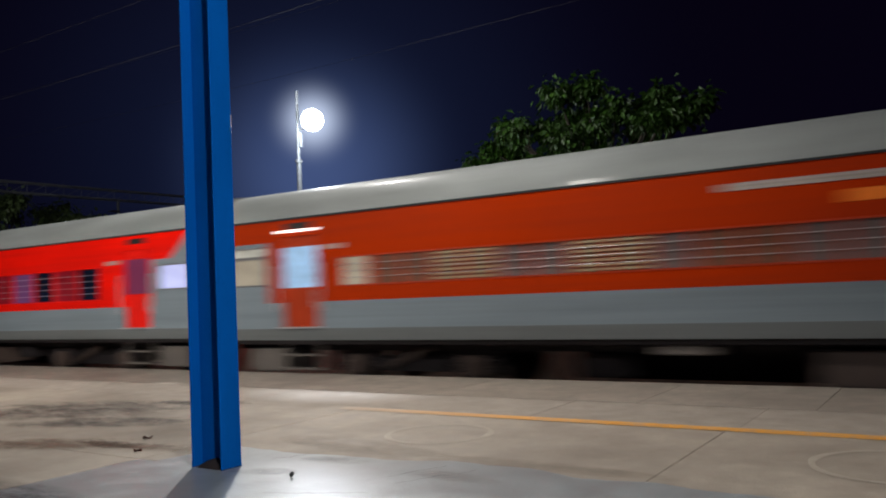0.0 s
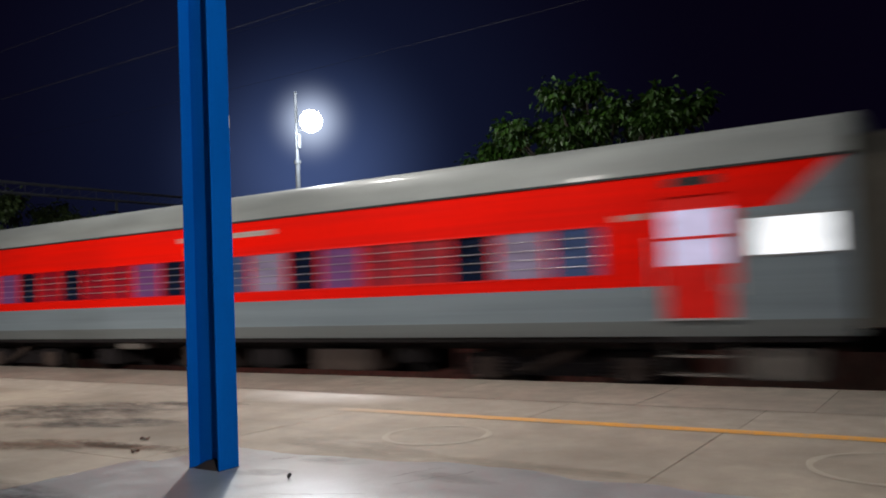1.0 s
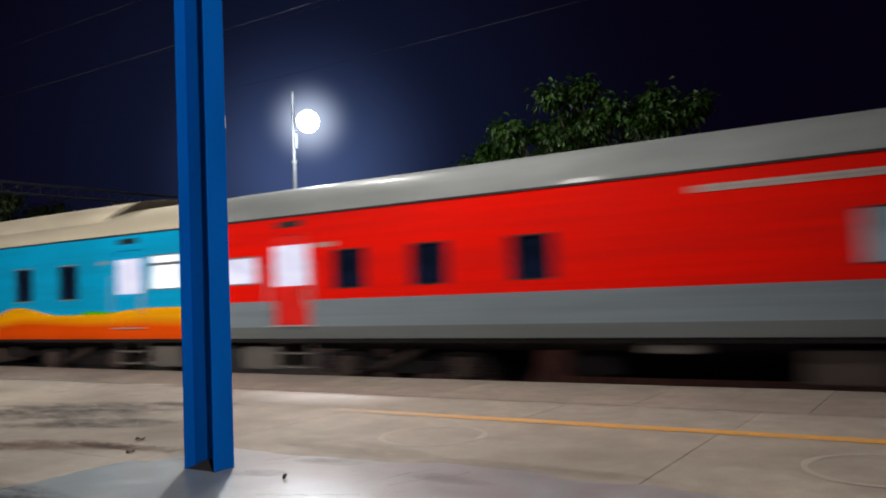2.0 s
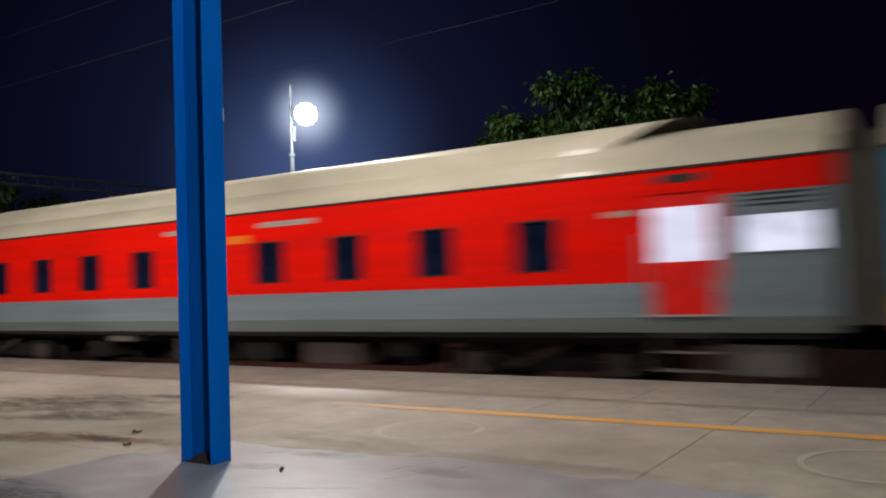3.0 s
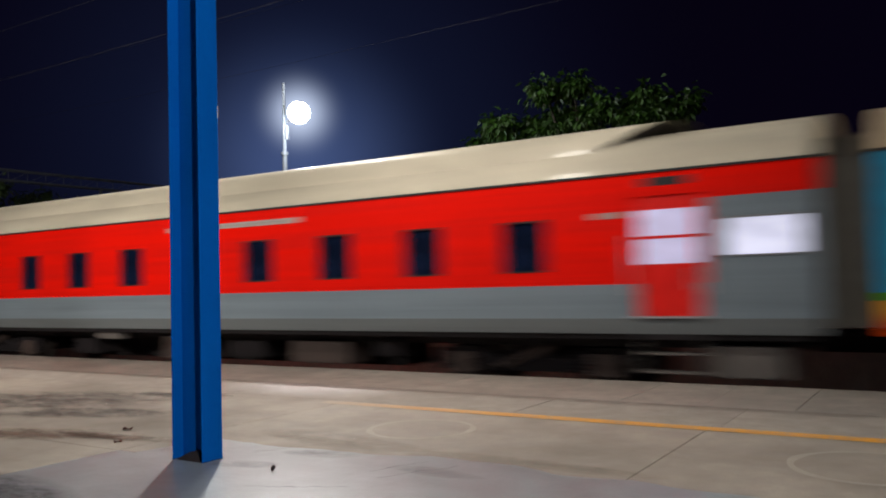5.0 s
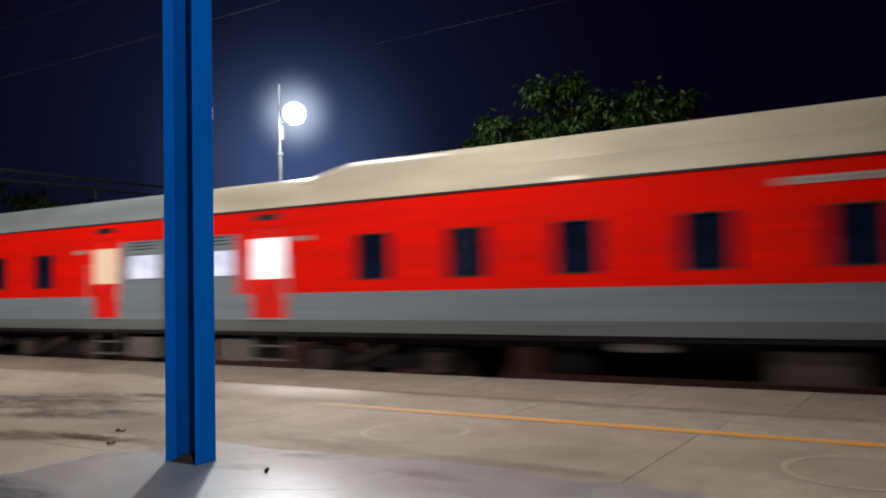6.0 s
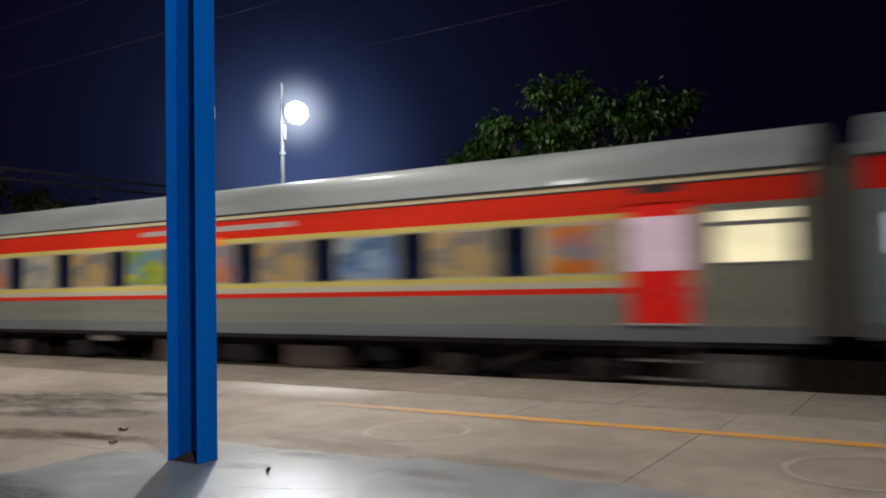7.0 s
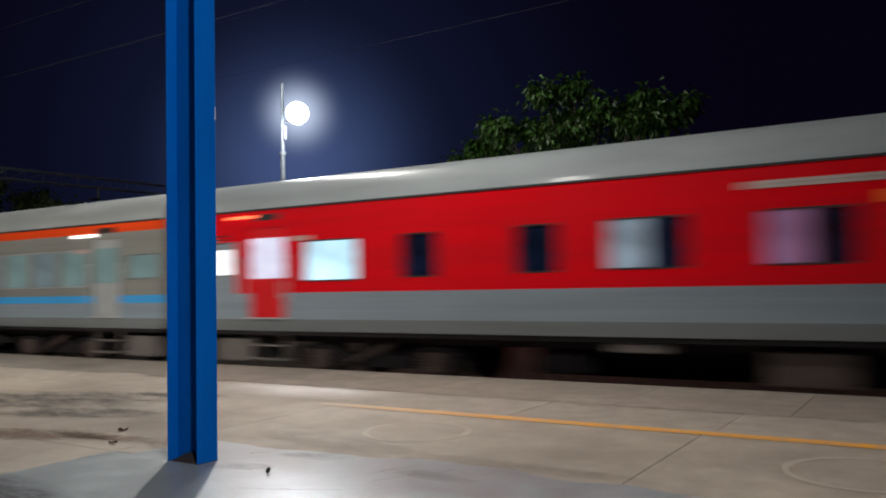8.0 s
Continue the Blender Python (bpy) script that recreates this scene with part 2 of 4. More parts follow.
M["board_ink"] = plain("board_lettering", (0.40, 0.34, 0.31), 0.5, 0.0, 0.2, 6.0)
M["amber"] = plain("amber_number_plate", (0.95, 0.20, 0.003), 0.6, 0.0, 0.15, 6.0)
M["olive"] = plain("olive_number_plate", (0.36, 0.36, 0.08), 0.45, 0.0, 0.15, 6.0)
M["under"] = plain("underframe_grime", (0.011, 0.007, 0.008), 0.8, 0.1, 0.4, 3.0, 0.4)
M["box"] = plain("dusty_equipment_box", (0.066, 0.044, 0.036), 0.65, 0.0, 0.35, 2.5, 0.3)
M["tank"] = plain("pale_steel_tank", (0.17, 0.15, 0.135), 0.5, 0.2, 0.3, 2.0, 0.2)
M["wheel"] = plain("worn_wheel_steel", (0.12, 0.10, 0.09), 0.4, 0.8, 0.3, 6.0)
M["lit_white"] = glowing("lit_frosted_glass", (0.80, 0.80, 1.0), 1.0, 3.0, 0.6)
M["lit_bright"] = glowing("bright_lit_glass", (0.95, 0.97, 1.0), 1.35, 2.5, 0.7)
M["lit_lilac"] = glowing("lilac_lit_glass", (0.72, 0.66, 0.92), 0.82, 3.0, 0.6)
M["lit_warm"] = glowing("warm_lit_glass", (1.0, 0.88, 0.56), 0.95)
M["lit_peach"] = glowing("peach_lit_glass", (1.0, 0.72, 0.50), 0.78)
M["lit_pink"] = glowing("dim_pink_glass", (0.80, 0.58, 0.68), 0.6, 3.0, 0.6)
M["lit_mint"] = glowing("pale_mint_lit_glass", (0.62, 0.76, 0.72), 0.75, 3.0, 0.6)
M["lit_mauve"] = glowing("dim_mauve_glass", (0.55, 0.10, 0.26), 0.12, 3.0, 0.5)
M["lit_periwinkle"] = glowing("periwinkle_lit_glass", (0.60, 0.63, 1.0), 0.95, 3.0, 0.7)
M["lit_ash"] = glowing("ash_lit_glass", (0.62, 0.64, 0.66), 0.7, 3.0, 0.6)
M["lit_cream_dim"] = glowing("dim_cream_glass", (0.60, 0.52, 0.40), 0.5, 3.0, 0.6)
M["lit_violet"] = glowing("dim_violet_curtain", (0.50, 0.24, 0.46), 0.28, 2.0, 0.5)
M["lit_haze"] = glowing("hazy_lilac_glass", (0.52, 0.42, 0.62), 0.25, 3.0, 0.3)
M["lit_navy"] = glowing("dim_navy_glass", (0.10, 0.16, 0.36), 0.22, 3.0, 0.3)
M["dusk"] = plain("dusty_grey_glass", (0.15, 0.105, 0.10), 0.35, 0.0, 0.3, 2.0, 0.02)
M["brown"] = plain("brown_window_shutter", (0.17, 0.065, 0.035), 0.4, 0.0, 0.3, 3.0)
M["notice"] = plain("pale_blue_notice", (0.20, 0.36, 0.44), 0.5, 0.0, 0.3, 8.0)
M["lit_cyan"] = glowing("cyan_lit_glass", (0.55, 0.85, 1.0), 1.4, 1.4, 0.45)
M["lit_sky"] = glowing("pale_blue_lit_glass", (0.42, 0.66, 0.95), 0.85, 5.0, 0.5)
M["lit_dim"] = glowing("dim_lit_curtain", (0.34, 0.46, 0.52), 0.26, 3.0, 0.3)
M["lit_cool"] = glowing("cool_lit_curtain", (0.42, 0.54, 0.66), 0.46, 2.0, 0.3)
M["lit_lilac_dim"] = glowing("dim_lilac_glass", (0.42, 0.14, 0.46), 0.13, 2.0, 0.4)
M["lit_blue"] = glowing("dim_blue_curtain", (0.24, 0.40, 0.90), 0.42, 2.0, 0.35)
M["lit_teal"] = glowing("dim_teal_glass", (0.30, 0.46, 0.46), 0.32, 2.0, 0.5)
M["lit_pale"] = glowing("pale_lit_curtain", (0.62, 0.60, 0.52), 0.8, 3.0, 0.3)


def printed(name, colors, scale=0.75):
    """A printed vinyl panel: patches of several colours."""
    m, nt, b = blank(name)
    vec, _ = position(nt)
    c = colors[0]
    for i, col in enumerate(colors[1:]):
        n = cloud(nt, vec, scale * (1 + 0.5 * i), 1.0, 0.5, (0.9, 1.0, 1.5 + 0.5 * i))
        c = blend(nt, span(n, 0.47, 0.60), c, col)
    nt.links.new(c, b.inputs["Base Color"])
    b.inputs["Roughness"].default_value = 0.35
    return m


M["ad_green"] = printed("yellow_green_panel_print", [(0.22, 0.30, 0.03), (0.50, 0.42, 0.04), (0.10, 0.20, 0.03), (0.12, 0.22, 0.26)])
M["ad_blue"] = printed("blue_panel_print", [(0.16, 0.24, 0.34), (0.03, 0.14, 0.46), (0.34, 0.38, 0.40), (0.06, 0.12, 0.22)])
M["ad_white"] = printed("pale_panel_print", [(0.40, 0.37, 0.29), (0.30, 0.27, 0.20), (0.14, 0.16, 0.20)])
M["ad_orange"] = printed("orange_panel_print", [(0.50, 0.14, 0.02), (0.10, 0.14, 0.34), (0.58, 0.26, 0.03), (0.22, 0.20, 0.22)])
M["ad_cream"] = printed("tan_panel_print", [(0.36, 0.25, 0.12), (0.28, 0.22, 0.13), (0.42, 0.27, 0.08), (0.18, 0.16, 0.14)])
M["marker_white"] = glowing("white_marker_lamp", (1.0, 0.97, 0.92), 3.0)
M["marker_red"] = glowing("red_marker_lamp", (1.0, 0.16, 0.06), 3.0)

M["post"] = plain("blue_gloss_paint", (0.001, 0.090, 0.38), 0.5, 0.0, 0.16, 2.2, 0.12, (1, 1, 0.25), 0.02)
M["rust_stain"] = plain("rusty_paint", (0.022, 0.014, 0.012), 0.8, 0.0, 0.4, 9.0, 0.5)
M["dry_leaf"] = plain("dry_leaf_brown", (0.10, 0.032, 0.018), 0.7, 0.0, 0.4, 30.0, 0.3)
M["cement"] = slab_material("smooth_cement", (0.265, 0.30, 0.308), 0.30, (0.20, 0.22, 0.225), 0.42, 0.55, relief=0.24)
cement = M["cement"].node_tree.nodes["Principled BSDF"]
cement.inputs["Coat Weight"].default_value = 0.22
cement.inputs["Coat Roughness"].default_value = 0.40
M["apron"] = slab_material("concrete_with_sheen_patch", (0.35, 0.305, 0.255), 0.7, (0.275, 0.24, 0.20), 0.8, 0.15, True)
M["slab"] = slab_material("worn_concrete", (0.36, 0.308, 0.246), 0.55, (0.20, 0.165, 0.13), 0.8)
# coping colour lightened to make up for the train's shadow on it
M["coping"] = slab_material("lightened_coping_concrete", (0.47, 0.415, 0.345), 0.6, (0.32, 0.28, 0.232), 0.7)
M["joint"] = plain("dark_joint_fill", (0.045, 0.04, 0.035), 0.9, 0.0, 0.3, 8.0)
M["soil"] = plain("dark_soil", (0.03, 0.026, 0.02), 0.9, 0.0, 0.4, 0.6, 0.6)
M["ballast"] = plain("grey_ballast", (0.03, 0.025, 0.022), 0.9, 0.0, 0.5, 12.0, 1.0)
M["tie"] = plain("concrete_sleeper", (0.12, 0.105, 0.09), 0.8, 0.0, 0.3, 5.0)
M["rail"] = plain("rail_steel", (0.16, 0.11, 0.08), 0.4, 0.7, 0.3, 6.0)
M["galv"] = plain("galvanised_steel", (0.50, 0.52, 0.54), 0.45, 0.35, 0.2, 7.0)
M["pole"] = plain("dull_galvanised_steel", (0.14, 0.15, 0.16), 0.6, 0.0, 0.25, 7.0)
M["pole_pale"] = plain("pale_pole_paint", (0.10, 0.105, 0.11), 0.5, 0.0, 0.2, 7.0)
M["wire"] = plain("weathered_wire", (0.03, 0.028, 0.027), 0.8, 0.0, 0.2, 5.0)
M["bark"] = plain("brown_bark", (0.04, 0.032, 0.022), 0.9, 0.0, 0.4, 5.0, 0.8, (1, 1, 0.3))


def faded(name, color, under, amount, thin_from=None):
    m, nt, b = blank(name)
    geo = nt.nodes.new("ShaderNodeNewGeometry")
    n1, n2 = cloud(nt, geo.outputs["Position"], 5.0, 6.0, 0.7), cloud(nt, geo.outputs["Position"], 45.0, 3.0)
    worn = span(n1 + n2 * 0.5, 0.55 + amount, 1.0 + amount)
    if thin_from is not None:
        sp = nt.nodes.new("ShaderNodeSeparateXYZ")
        nt.links.new(geo.outputs["Position"], sp.inputs[0])
        worn = worn.hi(span(Ex(nt, sp.outputs[0]) + n1 * 1.2, thin_from, thin_from + 3.0, 0.92, 0.0))
    c = blend(nt, worn, color, under)
    nt.links.new(c, b.inputs["Base Color"])
    b.inputs["Roughness"].default_value = 0.6
    bump(nt, b, n2, 0.2, 0.004)
    return m


M["yellow_line"] = faded("worn_yellow_paint", (0.74, 0.32, 0.015), (0.36, 0.308, 0.246), 0.11, -6.4)
M["ring_paint"] = faded("worn_white_paint", (0.50, 0.45, 0.38), (0.36, 0.308, 0.246), -0.25)


def stain_shade_material(name, color, most, spread=0.12):
    """Dirt and painted shade that thin out towards the edge."""
    m, nt, b = blank(name)
    vec, (x, y, z) = position(nt)
    geo = nt.nodes.new("ShaderNodeNewGeometry")
    n1 = cloud(nt, geo.outputs["Position"], 1.7, 7.0, 0.65, (1, 2.2, 1))
    n2 = cloud(nt, geo.outputs["Position"], 9.0, 5.0, 0.7, (1, 2.0, 1))
    r = (x * x + y * y).op("SQRT")
    dense = span((n1 - 0.5) * 1.9 + (n2 - 0.5) * 0.9 + spread + 0.5 - r * 0.5, 0.0, 0.95, 0.0, most)
    b.inputs["Base Color"].default_value = (*color, 1)
    b.inputs["Roughness"].default_value = 0.6
    nt.links.new((dense * span(r, 0.8, 1.0, 1.0, 0.0)).s, b.inputs["Alpha"])
    return m


M["damp"] = stain_shade_material("damp_dirt", (0.055, 0.047, 0.042), 0.85)
M["floor_shade"] = stain_shade_material("painted_floor_shade", (0.045, 0.042, 0.05), 0.9, 0.35)
M["damp_faint"] = stain_shade_material("faint_dirt", (0.16, 0.12, 0.085), 0.38)
M["damp_brown"] = stain_shade_material("brown_dirt", (0.15, 0.08, 0.042), 1.0)


def leaf_material(name, color):
    m, nt, b = blank(name)
    geo = nt.nodes.new("ShaderNodeNewGeometry")
    r = Ex(nt, geo.outputs["Random Per Island"])
    c = blend(nt, r, tuple(v * 0.5 for v in color), tuple(v * 1.5 for v in color))
    nt.links.new(c, b.inputs["Base Color"])
    b.inputs["Roughness"].default_value = 0.5
    b.inputs["Specular IOR Level"].default_value = 0.5
    return m


M["leaf"] = leaf_material("green_leaves", (0.024, 0.066, 0.005))
M["far_leaf"] = leaf_material("dark_green_leaves", (0.08, 0.12, 0.04))


# ---- mesh helpers ----
def box(bm, x0, x1, y0, y1, z0, z1):
    vs = [bm.verts.new((x, y, z)) for x in (x0, x1) for y in (y0, y1) for z in (z0, z1)]
    for q in ((0, 1, 3, 2), (4, 6, 7, 5), (0, 4, 5, 1), (2, 3, 7, 6), (0, 2, 6, 4), (1, 5, 7, 3)):
        bm.faces.new([vs[i] for i in q])
    return bm


def tube(bm, a, b, r0, r1=None, n=10):
    a, b = Vector(a), Vector(b)
    r1 = r0 if r1 is None else r1
    turn = (b - a).to_track_quat("Z", "Y")
    rings = []
    for p, r in ((a, r0), (b, r1)):
        rings.append([bm.verts.new(p + turn @ Vector((r * math.cos(6.28319 * i / n), r * math.sin(6.28319 * i / n), 0))) for i in range(n)])
    for i in range(n):
        j = (i + 1) % n
        bm.faces.new((rings[0][i], rings[0][j], rings[1][j], rings[1][i]))
    bm.faces.new(rings[0][::-1])
    bm.faces.new(rings[1])
    return bm


def soften(bm, w, seg=2):
    bmesh.ops.recalc_face_normals(bm, faces=bm.faces)
    bmesh.ops.bevel(bm, geom=[e for e in bm.edges if len(e.link_faces) == 2 and e.calc_face_angle(0) > 0.5],
                    offset=w, segments=seg, affect="EDGES", clamp_overlap=True)
    return bm


def mesh_of(name, bm, material, smooth=False):
    bmesh.ops.recalc_face_normals(bm, faces=bm.faces)
    me = bpy.data.meshes.new(name)
    bm.to_mesh(me)
    bm.free()
    me.materials.append(material)
    if smooth:
        me.polygons.foreach_set("use_smooth", [True] * len(me.polygons))
        me.set_sharp_from_angle(angle=radians(35))
    return me


def part(name, bm, material, parent=None, label="", smooth=False):
    ob = new(name, mesh_of(name, bm, material, smooth))
    if parent:
        ob.parent = parent
    return tagged(ob, label)


def shared(name, me, parent, at=(0, 0, 0), label=""):
    ob = new(name, me)
    ob.parent = parent
    ob.location = at
    return tagged(ob, label)


def bm_new():
    return bmesh.new()


def prism(bm, profile, x0, x1, close=True):
    """Sweep a (y, z) outline along x."""
    a = [bm.verts.new((x0, y, z)) for y, z in profile]
    b = [bm.verts.new((x1, y, z)) for y, z in profile]
    n = len(profile)
    for i in range(n if close else n - 1):
        j = (i + 1) % n
        bm.faces.new((a[i], a[j], b[j], b[i]))
    if close:
        bm.faces.new(a[::-1])
        bm.faces.new(b)
    return bm


# ---- ground, track and platform ----
def build_ground():
    bm = bm_new()
    bmesh.ops.create_grid(bm, x_segments=60, y_segments=60, size=600)
    for v in bm.verts:
        v.co.z = -0.95 + 0.25 * noise.noise(v.co * 0.02)
    ob = part("ground", bm, M["soil"])
    tagged(ob, "dark bare soil beside the railway at night", "ground", kind="structure")

    prof = [(TRACK - 2.9, -1.3), (TRACK - 2.0, RAIL - 0.2), (TRACK + 2.0, RAIL - 0.2), (TRACK + 3.0, -1.3)]
    ob = part("ballast", prism(bm_new(), prof, -320, 200), M["ballast"])
    tagged(ob, "grey stone ballast bed under the track", "ballast", kind="stuff")
    bm = bm_new()
    for i in range(200):
        x = -90 + i * 0.6
        box(bm, x - 0.12, x + 0.12, TRACK - 1.37, TRACK + 1.37, RAIL - 0.36, RAIL - 0.172)
    tagged(part("sleepers", bm, M["tie"]), "row of concrete sleepers in grey ballast", "sleepers", kind="stuff")
    # unseen wall, added to block light and view beneath the train
    wall = part("wall_trackside", soften(box(bm_new(), -320, 200, TRACK + 4.0, TRACK + 4.25, -1.3, 0.5), 0.02, 1), M["coping"])
    tagged(wall, "low unseen wall added to block light beneath the train", "wall", kind="structure")
    for s in (-1, 1):
        c = TRACK + s * 0.872
        prof = [(-.068, -.172), (.068, -.172), (.068, -.16), (.012, -.14), (.012, -.045), (.034, -.035), (.034, -.004),
                (.02, 0), (-.02, 0), (-.034, -.004), (-.034, -.035), (-.012, -.045), (-.012, -.14), (-.068, -.16)]
        ob = part("rail", prism(bm_new(), [(c + y, RAIL + z) for y, z in prof], -320, 200), M["rail"])
        tagged(ob, "worn steel running rail on concrete sleepers", "rail", "rails of the track")


# COPING_Y lies at the train's shadow edge, where the lightened colour starts
COPING_Y, INNER_Y, SLAB_Y, LINE_Y = 9.56, 8.30, 5.78, 8.13


def build_platform():
    bm = bm_new()
    box(bm, -150, 60, -9, EDGE - 0.12, -1.3, -0.10)
    plat = part("platform", bm, M["joint"])
    tagged(plat, "raised concrete railway platform with worn slabs", "platform", kind="structure")

    def slab(name, x0, x1, y0, y1, mat, gap=0.010):
        w, d = x1 - x0 - gap, y1 - y0 - gap
        b2 = box(bm_new(), -w / 2, w / 2, -d / 2, d / 2, -0.10, 0.0)
        top = [e for e in b2.edges if all(v.co.z > -0.01 for v in e.verts)]
        bmesh.ops.bevel(b2, geom=top, offset=min(0.006, gap * 0.4), segments=1, affect="EDGES")
        o = part(name, b2, M[mat], plat)
        o.location = ((x0 + x1) / 2, (y0 + y1) / 2, random.uniform(-0.003, 0.0))
        o.rotation_euler = (random.uniform(-0.0006, 0.0006), random.uniform(-0.0006, 0.0006), 0)

    for i in range(-14, 9):
        x = -2.16 + 4.6 * i
        slab("slab", x, x + 4.6, 4.9, INNER_Y, "slab", 0.009)
        for j in range(2):
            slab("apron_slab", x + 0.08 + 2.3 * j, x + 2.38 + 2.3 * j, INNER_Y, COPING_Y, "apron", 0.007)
        for y0, y1 in ((-1.2, 4.9), (-9.0, -1.2)):
            slab("cement_slab", x, x + 4.6, y0, y1, "cement" if x > -6.8 else "slab", 0.008)
    for i in range(-44, 26):
        x = -2.6 + 1.0 * i
        slab("coping_stone", x, x + 1.0, COPING_Y, EDGE, "coping", 0.006)

    # a later skim of cement over the slabs, with a ragged edge
    bm = bm_new()
    prev = None
    for i in range(900):
        x = -60 + 0.1 * i
        y = SLAB_Y + 0.22 * noise.noise((x * 0.45, 3.0, 0)) + 0.10 * noise.noise((x * 1.7, 7.0, 0)) + 0.03 * noise.noise((x * 7.0, 1.0, 0))
        if x < -6.3:
            y -= min(3.7, (-6.3 - x) * 5.0)
        row = [bm.verts.new(p) for p in ((x, 1.6, 0.007), (x, y - 0.02, 0.007), (x, y, 0.0))]
        if prev:
            for p, q in zip(range(2), range(1, 3)):
                bm.faces.new((prev[p], row[p], row[q], prev[q]))
        prev = row
    tagged(part("cement_skim", bm, M["cement"]), "smooth grey cement skim over worn slabs", "cement floor", kind="structure")

    bm = bm_new()
    for i in range(140):
        x0, x1 = -100 + i, -99 + i
        if x0 < -7.5:
            continue
        vs = [bm.verts.new((x, LINE_Y + d + 0.012 * noise.noise((x * 0.8, d * 9, 0)), 0.004)) for x, d in
              ((x0, -0.10), (x1, -0.10), (x1, 0.10), (x0, 0.10))]
        bm.faces.new(vs)
    tagged(part("platform_line", bm, M["yellow_line"]), "worn yellow safety line painted on the concrete", "line marking", kind="structure")

    def ring(cx, cy, r):
        b2 = bm_new()
        n = 64
        ra, rb = [], []
        for i in range(n):
            a = 6.28319 * i / n
            w = 0.030 + 0.018 * noise.noise((cx + math.cos(a) * 2, math.sin(a) * 2, 1))
            ra.append(b2.verts.new(((r - w) * math.cos(a), (r - w) * math.sin(a), 0)))
            rb.append(b2.verts.new(((r + w) * math.cos(a), (r + w) * math.sin(a), 0)))
        for i in range(n):
            j = (i + 1) % n
            b2.faces.new((ra[i], rb[i], rb[j], ra[j]))
        o = part("floor_ring", b2, M["ring_paint"])
        o.location = (cx, cy, 0.0022)
        tagged(o, "faded white painted circle on the concrete floor", "floor marking", "painted floor circles")

    ring(-4.75, 7.0, 0.53)
    ring(-0.65, 7.0, 0.57)

    def patch(name, cx, cy, rx, ry, rot, label, mat="damp"):
        b2 = bm_new()
        bmesh.ops.create_circle(b2, cap_ends=True, segments=32, radius=1.0)
        o = part(name, b2, M[mat])
        o.location, o.scale = (cx, cy, 0.0085 if cy < 5.6 else 0.0035), (rx, ry, 1)
        o.rotation_euler.z = rot
        tagged(o, label, "stain", "stains on the floor", kind="structure")

    patch("dirt_streak", -8.45, 5.02, 1.35, 0.34, 0.36, "brown dirt streak on the worn concrete", "damp_brown")
    patch("dirt_streak", -7.25, 5.33, 1.05, 0.17, 0.14, "thin brown dirt streak near the blue column", "damp_brown")
    patch("stain_shade_patch", -10.9, 6.75, 2.2, 1.0, 0.40, "wide dark damp stain on the worn concrete")
    patch("stain_shade_patch", -9.3, 6.2, 1.5, 0.45, 0.40, "smaller dark damp stain on the worn concrete")
    patch("stain_shade_patch", -9.6, 7.85, 1.3, 0.28, 0.25, "faint damp stain on the worn concrete")
    patch("stain_shade_patch", -5.0, 6.1, 1.3, 0.35, -0.15, "faint brown stain beside a painted circle", "damp_faint")
    patch("stain_shade_patch", -4.85, 5.55, 0.42, 0.16, 0.2, "faint brown smudge on the smooth cement", "damp_faint")
    patch("stain_shade_patch", -3.55, 5.4, 0.5, 0.14, -0.1, "faint brown smudge on the smooth cement", "damp_faint")
    patch("stain_shade_patch", -5.15, 4.95, 0.35, 0.14, 0.3, "faint brown smudge beside the blue column", "damp_faint")
    patch("stain_shade_patch", -3.0, 6.02, 1.2, 0.17, -0.05, "faint brown stain along the cement edge", "damp_faint")
    # a cast shadow, painted on the floor as a dark patch
    patch("stain_shade_patch", -6.7, 2.95, 1.9, 0.95, 0.0, "shadow painted dark on the platform floor", "floor_shade")


CRACKS = [(-5.45, 5.35, -5.22, 5.80, 0.0085), (-4.60, 4.40, -3.85, 4.72, 0.0085), (-4.05, 5.20, -3.82, 5.72, 0.0085),
          (-3.85, 5.05, -3.50, 5.68, 0.0085), (-9.4, 5.9, -7.6, 6.6, 0.003), (-2.2, 4.6, -1.2, 4.9, 0.0085)]


def build_cracks():
    """Fine cracks in the floor, thin and broken."""
    for i, (x0, y0, x1, y1, z) in enumerate(CRACKS):
        bm = bm_new()
        a, b = Vector((x0, y0)), Vector((x1, y1))
        side = (b - a).orthogonal().normalized()
        prev = None
        for j in range(25):
            t = j / 24
            p = a.lerp(b, t) + side * (0.05 * noise.noise((t * 5, i * 3.1, 0)) + 0.02 * noise.noise((t * 19, i * 3.1, 4)))
            w = 0.002 + 0.006 * abs(noise.noise((t * 8, i * 7.7, 9))) * (4 * t * (1 - t)) ** 0.5
            row = [bm.verts.new((p.x + side.x * s, p.y + side.y * s, z)) for s in (-w, w)]
            if prev:
                bm.faces.new((prev[0], row[0], row[1], prev[1]))
            prev = row
        tagged(part("floor_crack", bm, M["joint"]), "fine dark crack in the platform floor", "crack", "cracks in the floor", kind="structure")


